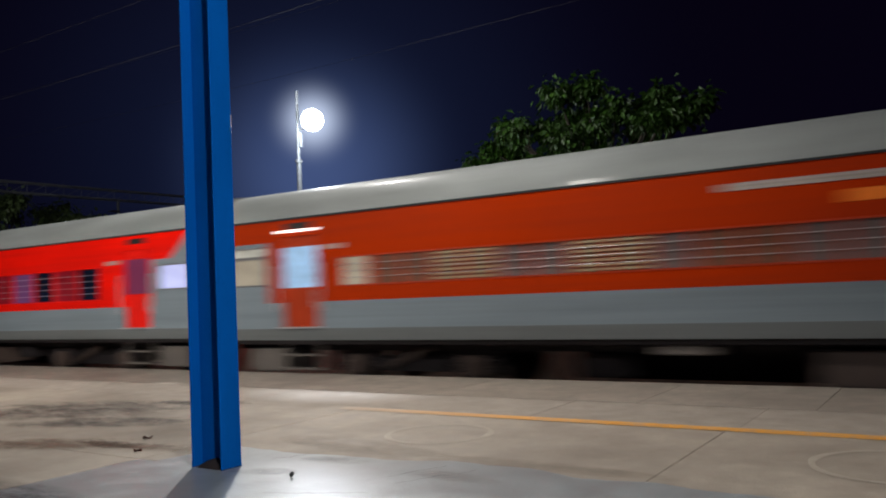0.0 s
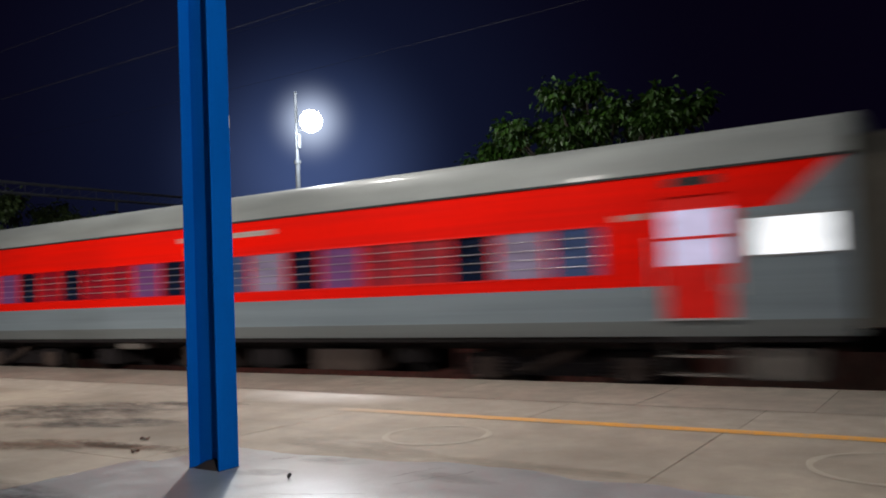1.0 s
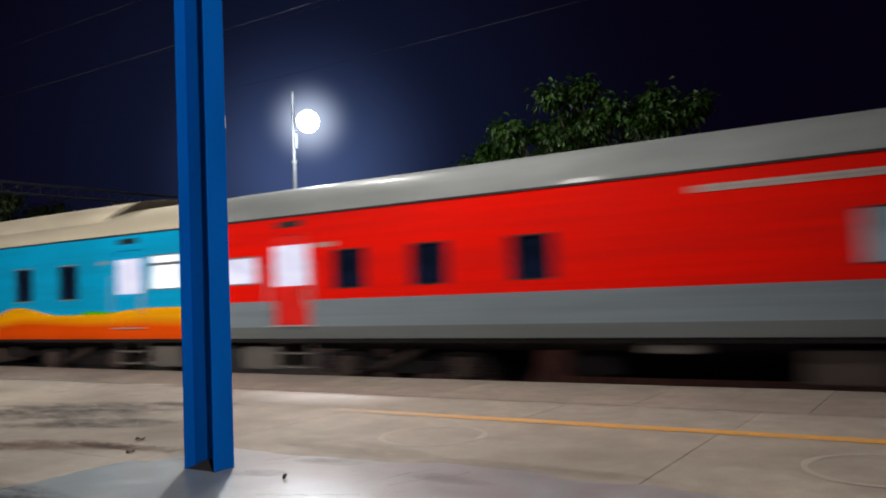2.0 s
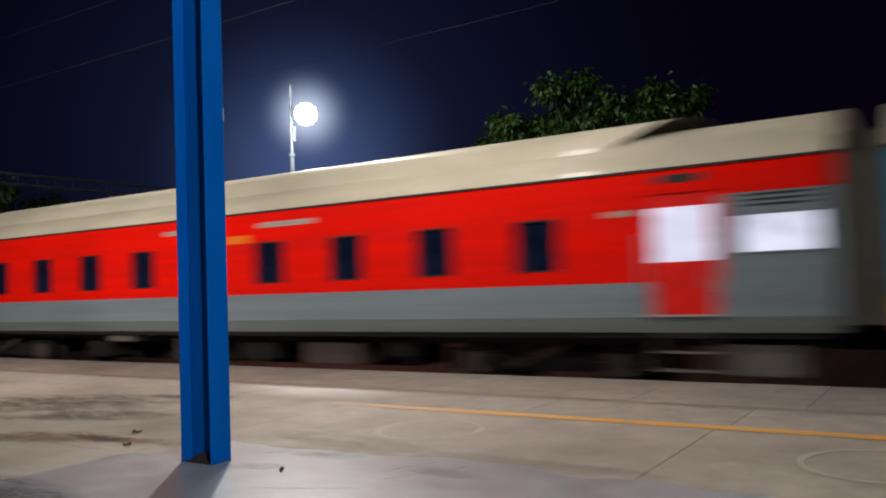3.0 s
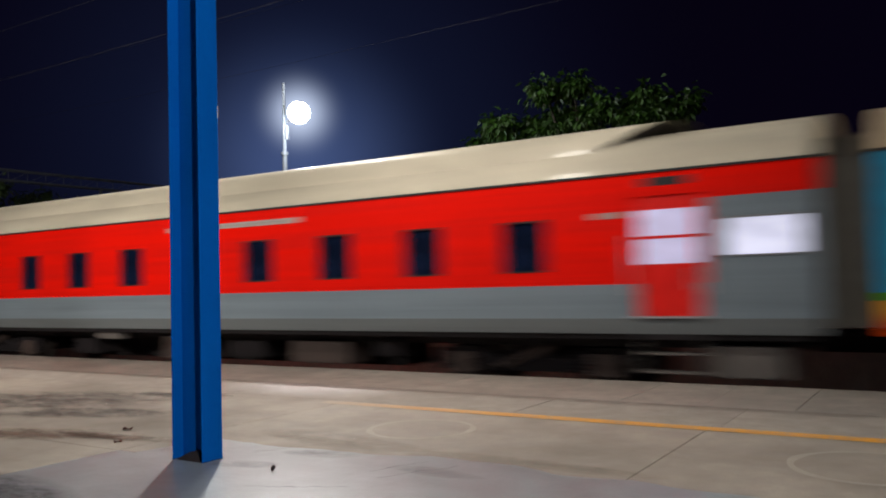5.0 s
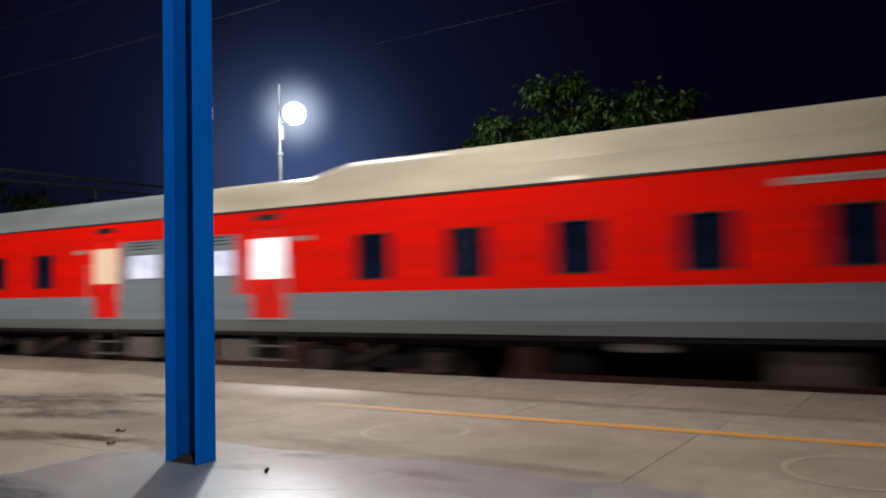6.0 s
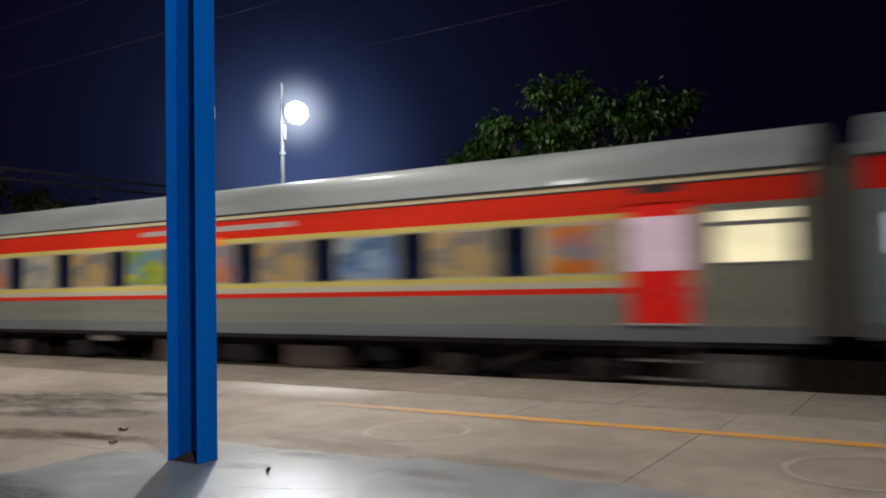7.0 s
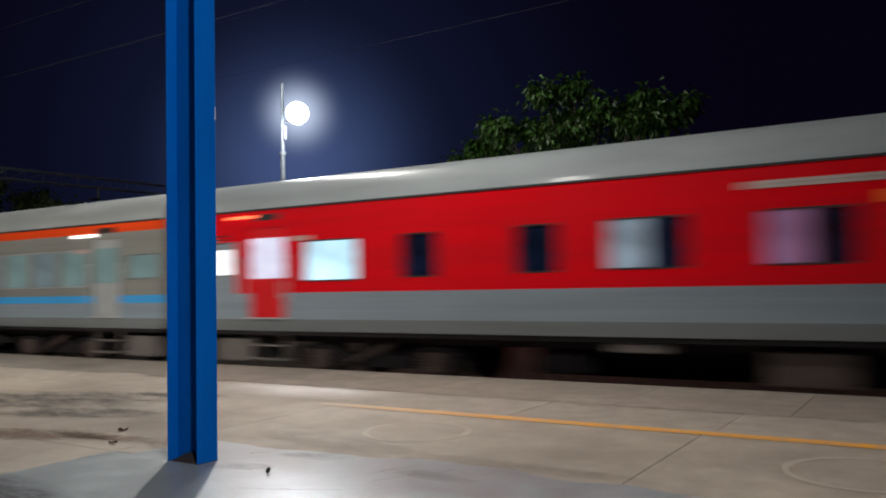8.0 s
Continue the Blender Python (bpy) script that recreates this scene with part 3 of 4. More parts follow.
def build_litter():
    def dry_leaf(x, y, r, rot, label, name="dry_leaf"):
        b2 = bm_new()
        n = 10
        ring1 = [b2.verts.new((r * math.cos(6.283 * i / n) * 1.4, r * math.sin(6.283 * i / n), 0.012 + 0.014 * math.sin(i * 1.9))) for i in range(n)]
        mid = b2.verts.new((0, 0, 0.004))
        for i in range(n):
            b2.faces.new((mid, ring1[i], ring1[(i + 1) % n]))
        bmesh.ops.solidify(b2, geom=b2.faces[:], thickness=0.006)
        o = part(name, b2, M["dry_leaf"])
        o.location, o.rotation_euler.z = (x, y, 0.006), rot
        tagged(o, label, "leaf")

    dry_leaf(-7.627, 5.647, 0.042, 0.4, "curled dry brown leaf on the concrete")
    dry_leaf(-7.07, 5.12, 0.030, 1.1, "small dry brown leaf beside a damp streak")
    bm = bm_new()
    bmesh.ops.create_icosphere(bm, subdivisions=2, radius=0.017)
    for v in bm.verts:
        v.co = Vector((v.co.x * 1.2, v.co.y, v.co.z * 1.1)) * (1 + 0.35 * noise.noise(v.co * 60))
        v.co.z += 0.02 + (0.014 if v.co.x > 0 else 0)
    o = part("paper_scrap", bm, M["black"])
    o.location = (-4.747, 4.861, 0.009)
    tagged(o, "small crumpled dark scrap on the smooth cement", "litter")


def build_post():
    """Shelter column: a wide-flange section, its web towards the track."""
    root = tagged(new("shelter_column"), "tall blue painted steel shelter column on the platform", "column")
    px, py = -5.705, 4.925
    root.location = (px, py, 0)
    H = 6.5
    # in plan the flanges run along y, the web along x: the hollow opens to the platform
    w, d, tf, tw = 0.385, 0.225, 0.016, 0.012
    for name, (x0, x1, y0, y1), lab in (
            ("flange", (-w / 2, -w / 2 + tf, -d / 2, d / 2), "broad blue flange"),
            ("flange", (w / 2 - tf, w / 2, -d / 2, d / 2), "broad blue flange"),
            ("web", (-w / 2 + tf, w / 2 - tf, -tw / 2, tw / 2), "recessed blue web")):
        part(name, soften(box(bm_new(), x0, x1, y0, y1, 0.0, H), 0.004, 1), M["post"], root, lab)
    bm = bm_new()
    vs = [bm.verts.new(p) for p in ((-0.17, -0.11, 0.0), (0.17, -0.11, 0.0), (0.17, 0.0, 0.0), (-0.17, 0.0, 0.0), (0.03, -0.008, 0.09), (-0.09, -0.008, 0.06))]
    for q in ((0, 1, 2, 3), (0, 1, 4, 5), (1, 2, 4), (2, 3, 5, 4), (3, 0, 5)):
        bm.faces.new([vs[i] for i in q])
    part("rusty_foot", bm, M["rust_stain"], root, "rusty dirt in the foot of the hollow")
    for s in (-1, 1):
        part("foot_band", box(bm_new(), s * 0.1845 - 0.0095, s * 0.1845 + 0.0095, -0.1145, 0.1145, 0.0, 0.012), M["rust_stain"], root, "thin dark band at the foot")
    # the chip's pale colour also carries the glint of light on it
    part("chipped_edge_glint", soften(box(bm_new(), 0.187, 0.1945, 0.106, 0.1145, 2.99, 3.10), 0.002, 1), M["board"], root, "chip in the paint, its glint painted pale")
    return root


def lamp_pole(name, foot, top, head_at, to, label, mat_face, mat):
    root = tagged(new(name), label, "street lamp")
    root.location = foot
    f = Vector(foot)
    bm = tube(bm_new(), (0, 0, 0), (0, 0, top - f.z - 2.2), 0.10, 0.075, 14)
    part("pole", bm, mat, root, smooth=False)
    part("upper_pole", tube(bm_new(), (0, 0, top - f.z - 2.2), (0, 0, top - f.z), 0.055, 0.045, 12), mat, root)
    part("collar", tube(bm_new(), (0, 0, top - f.z - 2.26), (0, 0, top - f.z - 2.16), 0.11, 0.11, 14), mat, root)
    part("base_plate", box(bm_new(), -0.2, 0.2, -0.2, 0.2, 0, 0.03), mat, root)
    h = Vector(head_at) - f
    part("bracket", tube(bm_new(), (0, 0, h.z - 0.25), (h.x * 0.8, h.y * 0.8, h.z - 0.12), 0.03, 0.03, 8), mat, root)
    part("control_box", soften(box(bm_new(), 0.05, 0.14, -0.05, 0.05, h.z - 0.78, h.z - 0.32), 0.01, 1), mat, root)
    way = (Vector(to) - Vector(head_at)).normalized()
    turn = way.to_track_quat("Z", "Y").to_matrix().to_4x4()
    bm = bm_new()
    tube(bm, (0, 0, -0.16), (0, 0, 0.03), 0.16, 0.36, 28)
    head = part("lamp_head", bm, mat, root)
    head.matrix_local = Matrix.Translation(h) @ turn
    part("lens", tube(bm_new(), (0, 0, 0.031), (0, 0, 0.06), 0.34, 0.32, 28), mat_face, head, "glowing white lens")
    return root


M["flood"] = glowing("flood_lens", (0.92, 0.96, 1.0), 40.0)
M["warm_lens"] = glowing("warm_lens", (1.0, 0.93, 0.84), 20.0)


def build_lamps():
    lamp_pole("flood_lamp", (-17.6, 18.8, -0.95), 7.86, LAMP_AT, FLOOD_TO,
              "glaring white floodlight on a slim steel pole beyond the track", M["flood"], M["pole_pale"])
    lamp_pole("high_mast_lamp", (-22.3, 18.7, -0.95), 12.9, MAST_LAMP, MAST_TO,
              "tall lighting mast with a long arm beyond the track", M["warm_lens"], M["pole"])
    lamp_pole("far_fill_lamp", (-51.2, 19.6, -0.95), 7.8, FAR_FILL_LAMP, FAR_FILL_TO,
              "unseen fill lamp on a steel pole beyond the tracks", M["warm_lens"], M["pole"])
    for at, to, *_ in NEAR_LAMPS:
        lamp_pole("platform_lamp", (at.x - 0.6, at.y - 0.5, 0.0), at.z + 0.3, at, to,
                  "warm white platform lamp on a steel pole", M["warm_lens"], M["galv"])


def build_coping_fill_lamp():
    """An added, unseen fill lamp on an arm from the head of the blue column."""
    root = tagged(new("coping_fill_lamp"), "unseen fill lamp on a steel arm from the blue column", "lamp")
    root.location = (-5.705, 4.925, 6.30)
    h = COPING_FILL_LAMP - Vector(root.location)
    part("arm", tube(bm_new(), (-0.05, 0.12, 0.05), h + Vector((0, 0, 0.16)), 0.035, 0.03, 10), M["galv"], root)
    part("clamp", box(bm_new(), -0.21, 0.21, -0.13, 0.13, -0.02, 0.12), M["galv"], root)
    turn = (COPING_FILL_TO - COPING_FILL_LAMP).to_track_quat("Z", "Y").to_matrix().to_4x4()
    head = part("lamp_head", tube(bm_new(), (0, 0, -0.14), (0, 0, 0.03), 0.2, 0.44, 28), M["galv"], root)
    head.matrix_local = Matrix.Translation(h) @ turn
    part("lens", tube(bm_new(), (0, 0, 0.031), (0, 0, 0.06), 0.41, 0.39, 28), M["warm_lens"], head, "glowing white lens")


def build_overhead():
    def wire(name, pts, r, label):
        cu = bpy.data.curves.new(name, "CURVE")
        cu.dimensions, cu.bevel_depth, cu.bevel_resolution = "3D", r, 1
        sp = cu.splines.new("POLY")
        sp.points.add(len(pts) - 1)
        for p, q in zip(sp.points, pts):
            p.co = (*q, 1)
        cu.materials.append(M["wire"])
        tagged(new(name, cu), label, "wire", "overhead wires")

    def sag(y, z, dip, x0=-110, x1=60, mast=54):
        out = []
        for i in range(86):
            x = x0 + (x1 - x0) * i / 85
            k = ((x + 48) / mast) % 1
            out.append((x, y, z - dip * 4 * k * (1 - k)))
        return out

    wire("catenary_wire", sag(TRACK, 8.2, 0.45), 0.005, "thin overhead catenary wire above the track")
    wire("feeder_wire", sag(TRACK, 9.5, 0.3), 0.004, "thin feeder wire high above the track")
    wire("feeder_wire", sag(TRACK + 9.0, 10.2, 0.5), 0.004, "thin feeder wire beyond the track")
    wire("feeder_wire", sag(TRACK + 9.0, 12.4, 0.5), 0.004, "thin upper feeder wire beyond the track")

    root = tagged(new("portal_gantry"), "grey lattice steel gantry spanning the tracks far away", "gantry")
    root.location = (-48, 0, 0)
    for x in (-0.25, 0.25):
        for z in (8.35, 8.98):
            part("chord", box(bm_new(), x - 0.04, x + 0.04, 9.4, 46, z - 0.04, z + 0.04), M["pole"], root)
    for i in range(30):
        y = 9.6 + i * 1.2
        bm = bm_new()
        tube(bm, (-0.25, y, 8.35), (-0.25, y + 1.2, 8.98), 0.014, n=5)
        tube(bm, (-0.25, y + 1.2, 8.35), (-0.25, y + 1.2, 8.98), 0.014, n=5)
        part("lattice", bm, M["pole"], root)
    for y in (9.2, 46.2):
        part("mast", box(bm_new(), -0.2, 0.2, y - 0.2, y + 0.2, -1.1, 9.2), M["pole"], root)
    for y in (33.7, 39.5):
        part("drop_arm", box(bm_new(), -0.06, 0.06, y - 0.06, y + 0.06, 7.2, 8.35), M["pole"], root)
        part("insulator", tube(bm_new(), (0, y - 0.5, 7.6), (0, y + 0.1, 7.6), 0.06, 0.09, 10), M["rust_stain"], root)


def tree(name, foot, spots, leaf_size, per, mat, label, seed):
    """spots: (x, y, z, radius) of leaf clusters about the crown, from the foot."""
    rnd = random.Random(seed)
    root = tagged(new(name), label, "tree")
    root.location = foot
    fork = Vector((0, 0, min(s[2] - s[3] for s in spots) * 0.62))
    bm = bm_new()
    tube(bm, (0, 0, -0.1), fork * 0.5 + Vector((0.12, 0, 0)), 0.34, 0.27, 12)
    tube(bm, fork * 0.5 + Vector((0.12, 0, 0)), fork, 0.27, 0.22, 12)
    part("trunk", bm, M["bark"], root, smooth=True)
    for x, y, z, r in spots:
        p = Vector((x, y, z))
        knee = fork.lerp(p, 0.5) + Vector((0, 0, 0.5))
        bm = tube(bm_new(), fork, knee, 0.11, 0.07, 6)
        tube(bm, knee, p, 0.07, 0.025, 6)
        part("limb", bm, M["bark"], root, smooth=True)
    verts, faces = [], []
    for x, y, z, r in spots:
        for sub in range(max(3, int(per / 26))):
            d = Vector((rnd.gauss(0, 1), rnd.gauss(0, 1), rnd.gauss(0, 0.8)))
            c = Vector((x, y, z)) + d.normalized() * r * rnd.uniform(0.25, 1.0)
            for _ in range(26):
                q = c + Vector((rnd.gauss(0, 0.15), rnd.gauss(0, 0.15), rnd.gauss(0, 0.11))) * (leaf_size / 0.2)
                way = (q - c + Vector((rnd.gauss(0, .1), rnd.gauss(0, .1), -0.45 * rnd.random() - 0.10))).normalized()
                side = way.cross(Vector((rnd.gauss(0, .5), rnd.gauss(0, .5), 1))).normalized()
                up = side.cross(way)
                L, W = leaf_size * rnd.uniform(0.7, 1.3), leaf_size * rnd.uniform(0.26, 0.40)
                i = len(verts)
                verts += [q, q + way * L * 0.45 + side * W + up * 0.02, q + way * L - up * L * 0.15, q + way * L * 0.45 - side * W + up * 0.02]
                faces.append((i, i + 1, i + 2, i + 3))
    me = bpy.data.meshes.new("crown")
    me.from_pydata([tuple(v) for v in verts], [], faces)
    me.materials.append(mat)
    o = new("crown", me)
    o.parent = root
    return root


def build_trees():
    rnd = random.Random(5)
    spots = []
    for x, z, r in ((-15.5, 6.3, .28), (-15.0, 6.75, .30), (-14.4, 7.55, .26), (-14.25, 6.7, .34), (-14.6, 6.0, .5), (-13.9, 6.2, .4),
                    (-13.1, 7.0, .38), (-12.5, 7.2, .36), (-13.0, 6.2, .55), (-12.0, 7.1, .5), (-12.1, 6.3, .5), (-11.5, 8.05, .42), (-10.95, 8.3, .38),
                    (-10.6, 8.2, .32), (-11.3, 7.4, .55), (-10.5, 7.35, .5), (-11.1, 6.6, .6), (-10.2, 6.6, .55), (-9.6, 7.4, .36), (-9.2, 7.6, .28),
                    (-8.6, 7.6, .28), (-8.0, 7.4, .26), (-7.3, 7.4, .22), (-7.2, 6.9, .2), (-9.2, 6.8, .45), (-8.4, 6.8, .36), (-7.8, 6.7, .28),
                    (-9.0, 6.2, .6), (-12.0, 5.7, .9), (-10.0, 5.6, .9), (-8.0, 5.9, .6)):
        spots.append((x + 10.5, rnd.uniform(-1.2, 1.2), z + 0.75, r))
    tree("broadleaf_tree", (-10.6, 26.0, -0.95), spots, 0.27, 250, M["leaf"], "broad green tree behind the train lit from one side", 3)
    for i, (x, y, top, r) in enumerate(((-58, 31, 10.9, 3.2), (-63, 37, 10.6, 3.0), (-55, 35.5, 9.5, 2.2), (-70, 32, 11.0, 3.5))):
        sp = []
        for j in range(12):
            a = rnd.uniform(0, 6.28)
            k = rnd.uniform(0.2, 1.0)
            sp.append((math.cos(a) * r * k, math.sin(a) * r * k, top - 0.5 - rnd.uniform(0, 3.5) * k, r * 0.35))
        tree("far_tree", (x, y, -0.95), sp, 0.4, 110, M["far_leaf"], "dark distant tree beyond the tracks at night", 20 + i)


# ---- the train ----
def wall_with_openings(holes, x0, x1, z0, z1, depth=0.05):
    """A coach side in the plane y = 0 with rectangular openings and their reveals. holes: (xa, xb, za, zb)."""
    bm = bm_new()
    xs = sorted({x0, x1, *[h[0] for h in holes], *[h[1] for h in holes]})
    zs = sorted({z0, z1, *[h[2] for h in holes], *[h[3] for h in holes]})
    grid = {}

    def v(x, z):
        if (x, z) not in grid:
            grid[x, z] = bm.verts.new((x, 0, z))
        return grid[x, z]

    for a, b in zip(xs, xs[1:]):
        for c, d in zip(zs, zs[1:]):
            mx, mz = (a + b) / 2, (c + d) / 2
            if not any(h[0] < mx < h[1] and h[2] < mz < h[3] for h in holes):
                bm.faces.new((v(a, c), v(b, c), v(b, d), v(a, d)))
    for xa, xb, za, zb in holes:
        f = [v(x, z) for x, z in ((xa, za), (xb, za), (xb, zb), (xa, zb))]
        g = [bm.verts.new((x, depth, z)) for x, z in ((xa, za), (xb, za), (xb, zb), (xa, zb))]
        for i in range(4):
            j = (i + 1) % 4
            bm.faces.new((f[i], g[i], g[j], f[j]))
    return bm


ROOF = [(0.0, GUTTER), (0.05, 3.16), (0.16, 3.33), (0.36, 3.51), (0.62, 3.62), (1.0, 3.70), (1.62, 3.75)]
ROOF = ROOF + [(3.24 - y, z) for y, z in ROOF[-2::-1]]
HOOD = [(0.22, 3.36), (0.27, 3.56), (0.36, 3.73), (0.52, 3.81), (0.9, 3.87), (1.62, 3.90)]
HOOD = HOOD + [(3.24 - y, z) for y, z in HOOD[-2::-1]]


def rounded(outline, steps=4):
    """The outline with its corners eased."""
    pts = [Vector((y, z)) for y, z in outline]
    pts = [pts[0] * 2 - pts[1]] + pts + [pts[-1] * 2 - pts[-2]]
    out = []
    for p0, p1, p2, p3 in zip(pts, pts[1:], pts[2:], pts[3:]):
        for i in range(steps):
            t = i / steps
            q = (p1 * 2 + (p2 - p0) * t + (p0 * 2 - p1 * 5 + p2 * 4 - p3) * t ** 2 + (p1 * 3 - p0 - p2 * 3 + p3) * t ** 3) / 2
            out.append((q.x, q.y))
    return out + [tuple(pts[-2])]


ROOF, HOOD = rounded(ROOF), rounded(HOOD)
MESHES = {}


def once(name, make, material, smooth=False):
    if name not in MESHES:
        bm = bm_new()
        make(bm)
        MESHES[name] = mesh_of(name, bm, material, smooth)
    return MESHES[name]


def rect_frame(bm, w, h, t, y0, y1):
    for x0, x1, z0, z1 in ((-w / 2 - t, w / 2 + t, h / 2, h / 2 + t), (-w / 2 - t, w / 2 + t, -h / 2 - t, -h / 2),
                           (-w / 2 - t, -w / 2, -h / 2, h / 2), (w / 2, w / 2 + t, -h / 2, h / 2)):
        box(bm, x0, x1, y0, y1, z0, z1)


def window(coach, u, z0, z1, w, glass, bars=0, trim="black", louvre=False, lips=False):
    h = round(z1 - z0, 2)
    win = shared("window", once("window_pane_%s_%.2f_%.2f" % (glass, w, h), lambda bm: box(bm, -w / 2, w / 2, 0.028, 0.05, -h / 2, h / 2), M[glass]),
                 coach, (-u, 0, (z0 + z1) / 2))
    shared("window_frame", once("window_frame_%s_%.2f_%.2f" % (trim, w, h), lambda bm: rect_frame(bm, w, h, 0.028, -0.012, 0.02), M[trim]), win)
    for i in range(bars):
        z = -h / 2 + h * (i + 1) / (bars + 1)
        shared("window_bar", once("window_bar_%.2f" % w, lambda bm: tube(bm, (-w / 2, 0, 0), (w / 2, 0, 0), 0.0065, n=6), M["bar"]), win, (0, 0.004, z))
    if lips:
        for z in (-h / 2 - 0.036, h / 2 + 0.036):
            shared("window_lip", once("window_lip_%.2f" % w, lambda bm: box(bm, -w / 2 - 0.03, w / 2 + 0.03, -0.02, 0.0, -0.008, 0.008), M["bar"]), win, (0, 0, z), "thin bright rail")
    if louvre:
        for i in range(7):
            z = -h / 2 + h * (i + 0.5) / 7
            shared("louvre_slat", once("louvre_slat_%.2f" % w, lambda bm: box(bm, -w / 2, w / 2, 0.006, 0.02, -0.02, 0.02), M["louvre"]), win, (0, 0, z))
    return win


def door(coach, u, paint, glass, livery_paint=None):
    if livery_paint:                     # the stripes run on across the door
        d = part("door", soften(box(bm_new(), -u - 0.45, -u + 0.45, 0.035, 0.075, 0.93, 2.66), 0.008, 1), M[livery_paint], coach)
        off = (-u, 0, 0)
    else:
        d, off = None, (0, 0, 0)
    d = d or shared("door", once("door_leaf_" + paint, lambda bm: soften(box(bm, -0.45, 0.45, 0.035, 0.075, 0.93, 2.66), 0.008, 1), M[paint]), coach, (-u, 0, 0))
    shared("door_window", once("door_window_" + glass, lambda bm: box(bm, -0.42, 0.42, 0.02, 0.036, 1.68, 2.46), M[glass]), d, off, "lit door window")
    if glass == "lit_lilac":
        shared("window_rail", once("window_rail", lambda bm: box(bm, -0.42, 0.42, 0.012, 0.021, 2.04, 2.085), M["door_red"]), d, off)
    if glass == "lit_sky" and livery_paint:
        for s in (-0.15, 0.13):
            shared("window_mullion", once("window_mullion", lambda bm: box(bm, -0.028, 0.028, 0.012, 0.021, 1.68, 2.46), M["door_blue"]), d, (off[0] + s, 0, 0))
    shared("door_handle", once("door_handle", lambda bm: tube(bm, (0.36, 0.02, 1.3), (0.36, 0.02, 1.62), 0.014, n=8), M["bar"]), d, off, "bright metal handle")
    for s in (-0.55, 0.55):
        shared("handrail", once("handrail", lambda bm: (tube(bm, (0, -0.05, 1.25), (0, -0.05, 2.1), 0.014, n=8), tube(bm, (0, -0.05, 1.25), (0, 0.0, 1.25), 0.012, n=6),
               tube(bm, (0, -0.05, 2.1), (0, 0.0, 2.1), 0.012, n=6)), M["bar"]), coach, (-u + s, 0, 0), "bright metal handrail")
    shared("door_sill", once("door_sill", lambda bm: box(bm, -0.5, 0.5, -0.05, 0.06, 0.905, 0.932), M["bar"]), coach, (-u, 0, 0), "bright worn metal sill")
    shared("step_well", once("step_well", lambda bm: box(bm, -0.48, 0.48, 0.004, 0.2, 0.60, 0.90), M["under"]), coach, (-u, 0, 0), "dark step well")
    for z in (0.40, 0.14):
        shared("footstep", once("footstep", lambda bm: (box(bm, -0.45, 0.45, -0.02, 0.2, -0.015, 0.015), box(bm, -0.45, -0.42, 0.05, 0.08, 0, 0.28), box(bm, 0.42, 0.45, 0.05, 0.08, 0, 0.28)), M["tank"]), coach, (-u, 0, z), "worn metal footstep")
    # flat black plate in place of the shaded lamp recess
    shared("door_lamp_recess", once("door_lamp_recess", lambda bm: box(bm, -0.32, 0.32, -0.004, 0.02, 2.80, 2.92), M["black"]), coach, (-u, 0, 0), "black plate for the shade in the lamp recess")


def pleats(bm):
    """A folded bellows between two coaches, in one piece."""
    rings = []
    for i in range(13):
        x, d = -0.36 + 0.06 * i, 0.06 if i % 2 else 0.12
        rings.append([bm.verts.new((x, yy, zz)) for yy, zz in ((d, 0.78), (3.24 - d, 0.78), (3.24 - d, 3.05 - d), (2.6, 3.42 - d), (0.64, 3.42 - d), (d, 3.05 - d))])
    for a, b in zip(rings, rings[1:]):
        for i in range(6):
            bm.faces.new((a[i], a[(i + 1) % 6], b[(i + 1) % 6], b[i]))


def coil(bm, y, z):
    """A ribbed coil spring, in one piece."""
    rings = []
    for i in range(13):
        r = 0.095 if i % 2 else 0.07
        rings.append([bm.verts.new((r * math.cos(j * 0.7854), y + r * math.sin(j * 0.7854), z + 0.03 * i)) for j in range(8)])
    for a, b in zip(rings, rings[1:]):
        for i in range(8):
            bm.faces.new((a[i], a[(i + 1) % 8], b[(i + 1) % 8], b[i]))


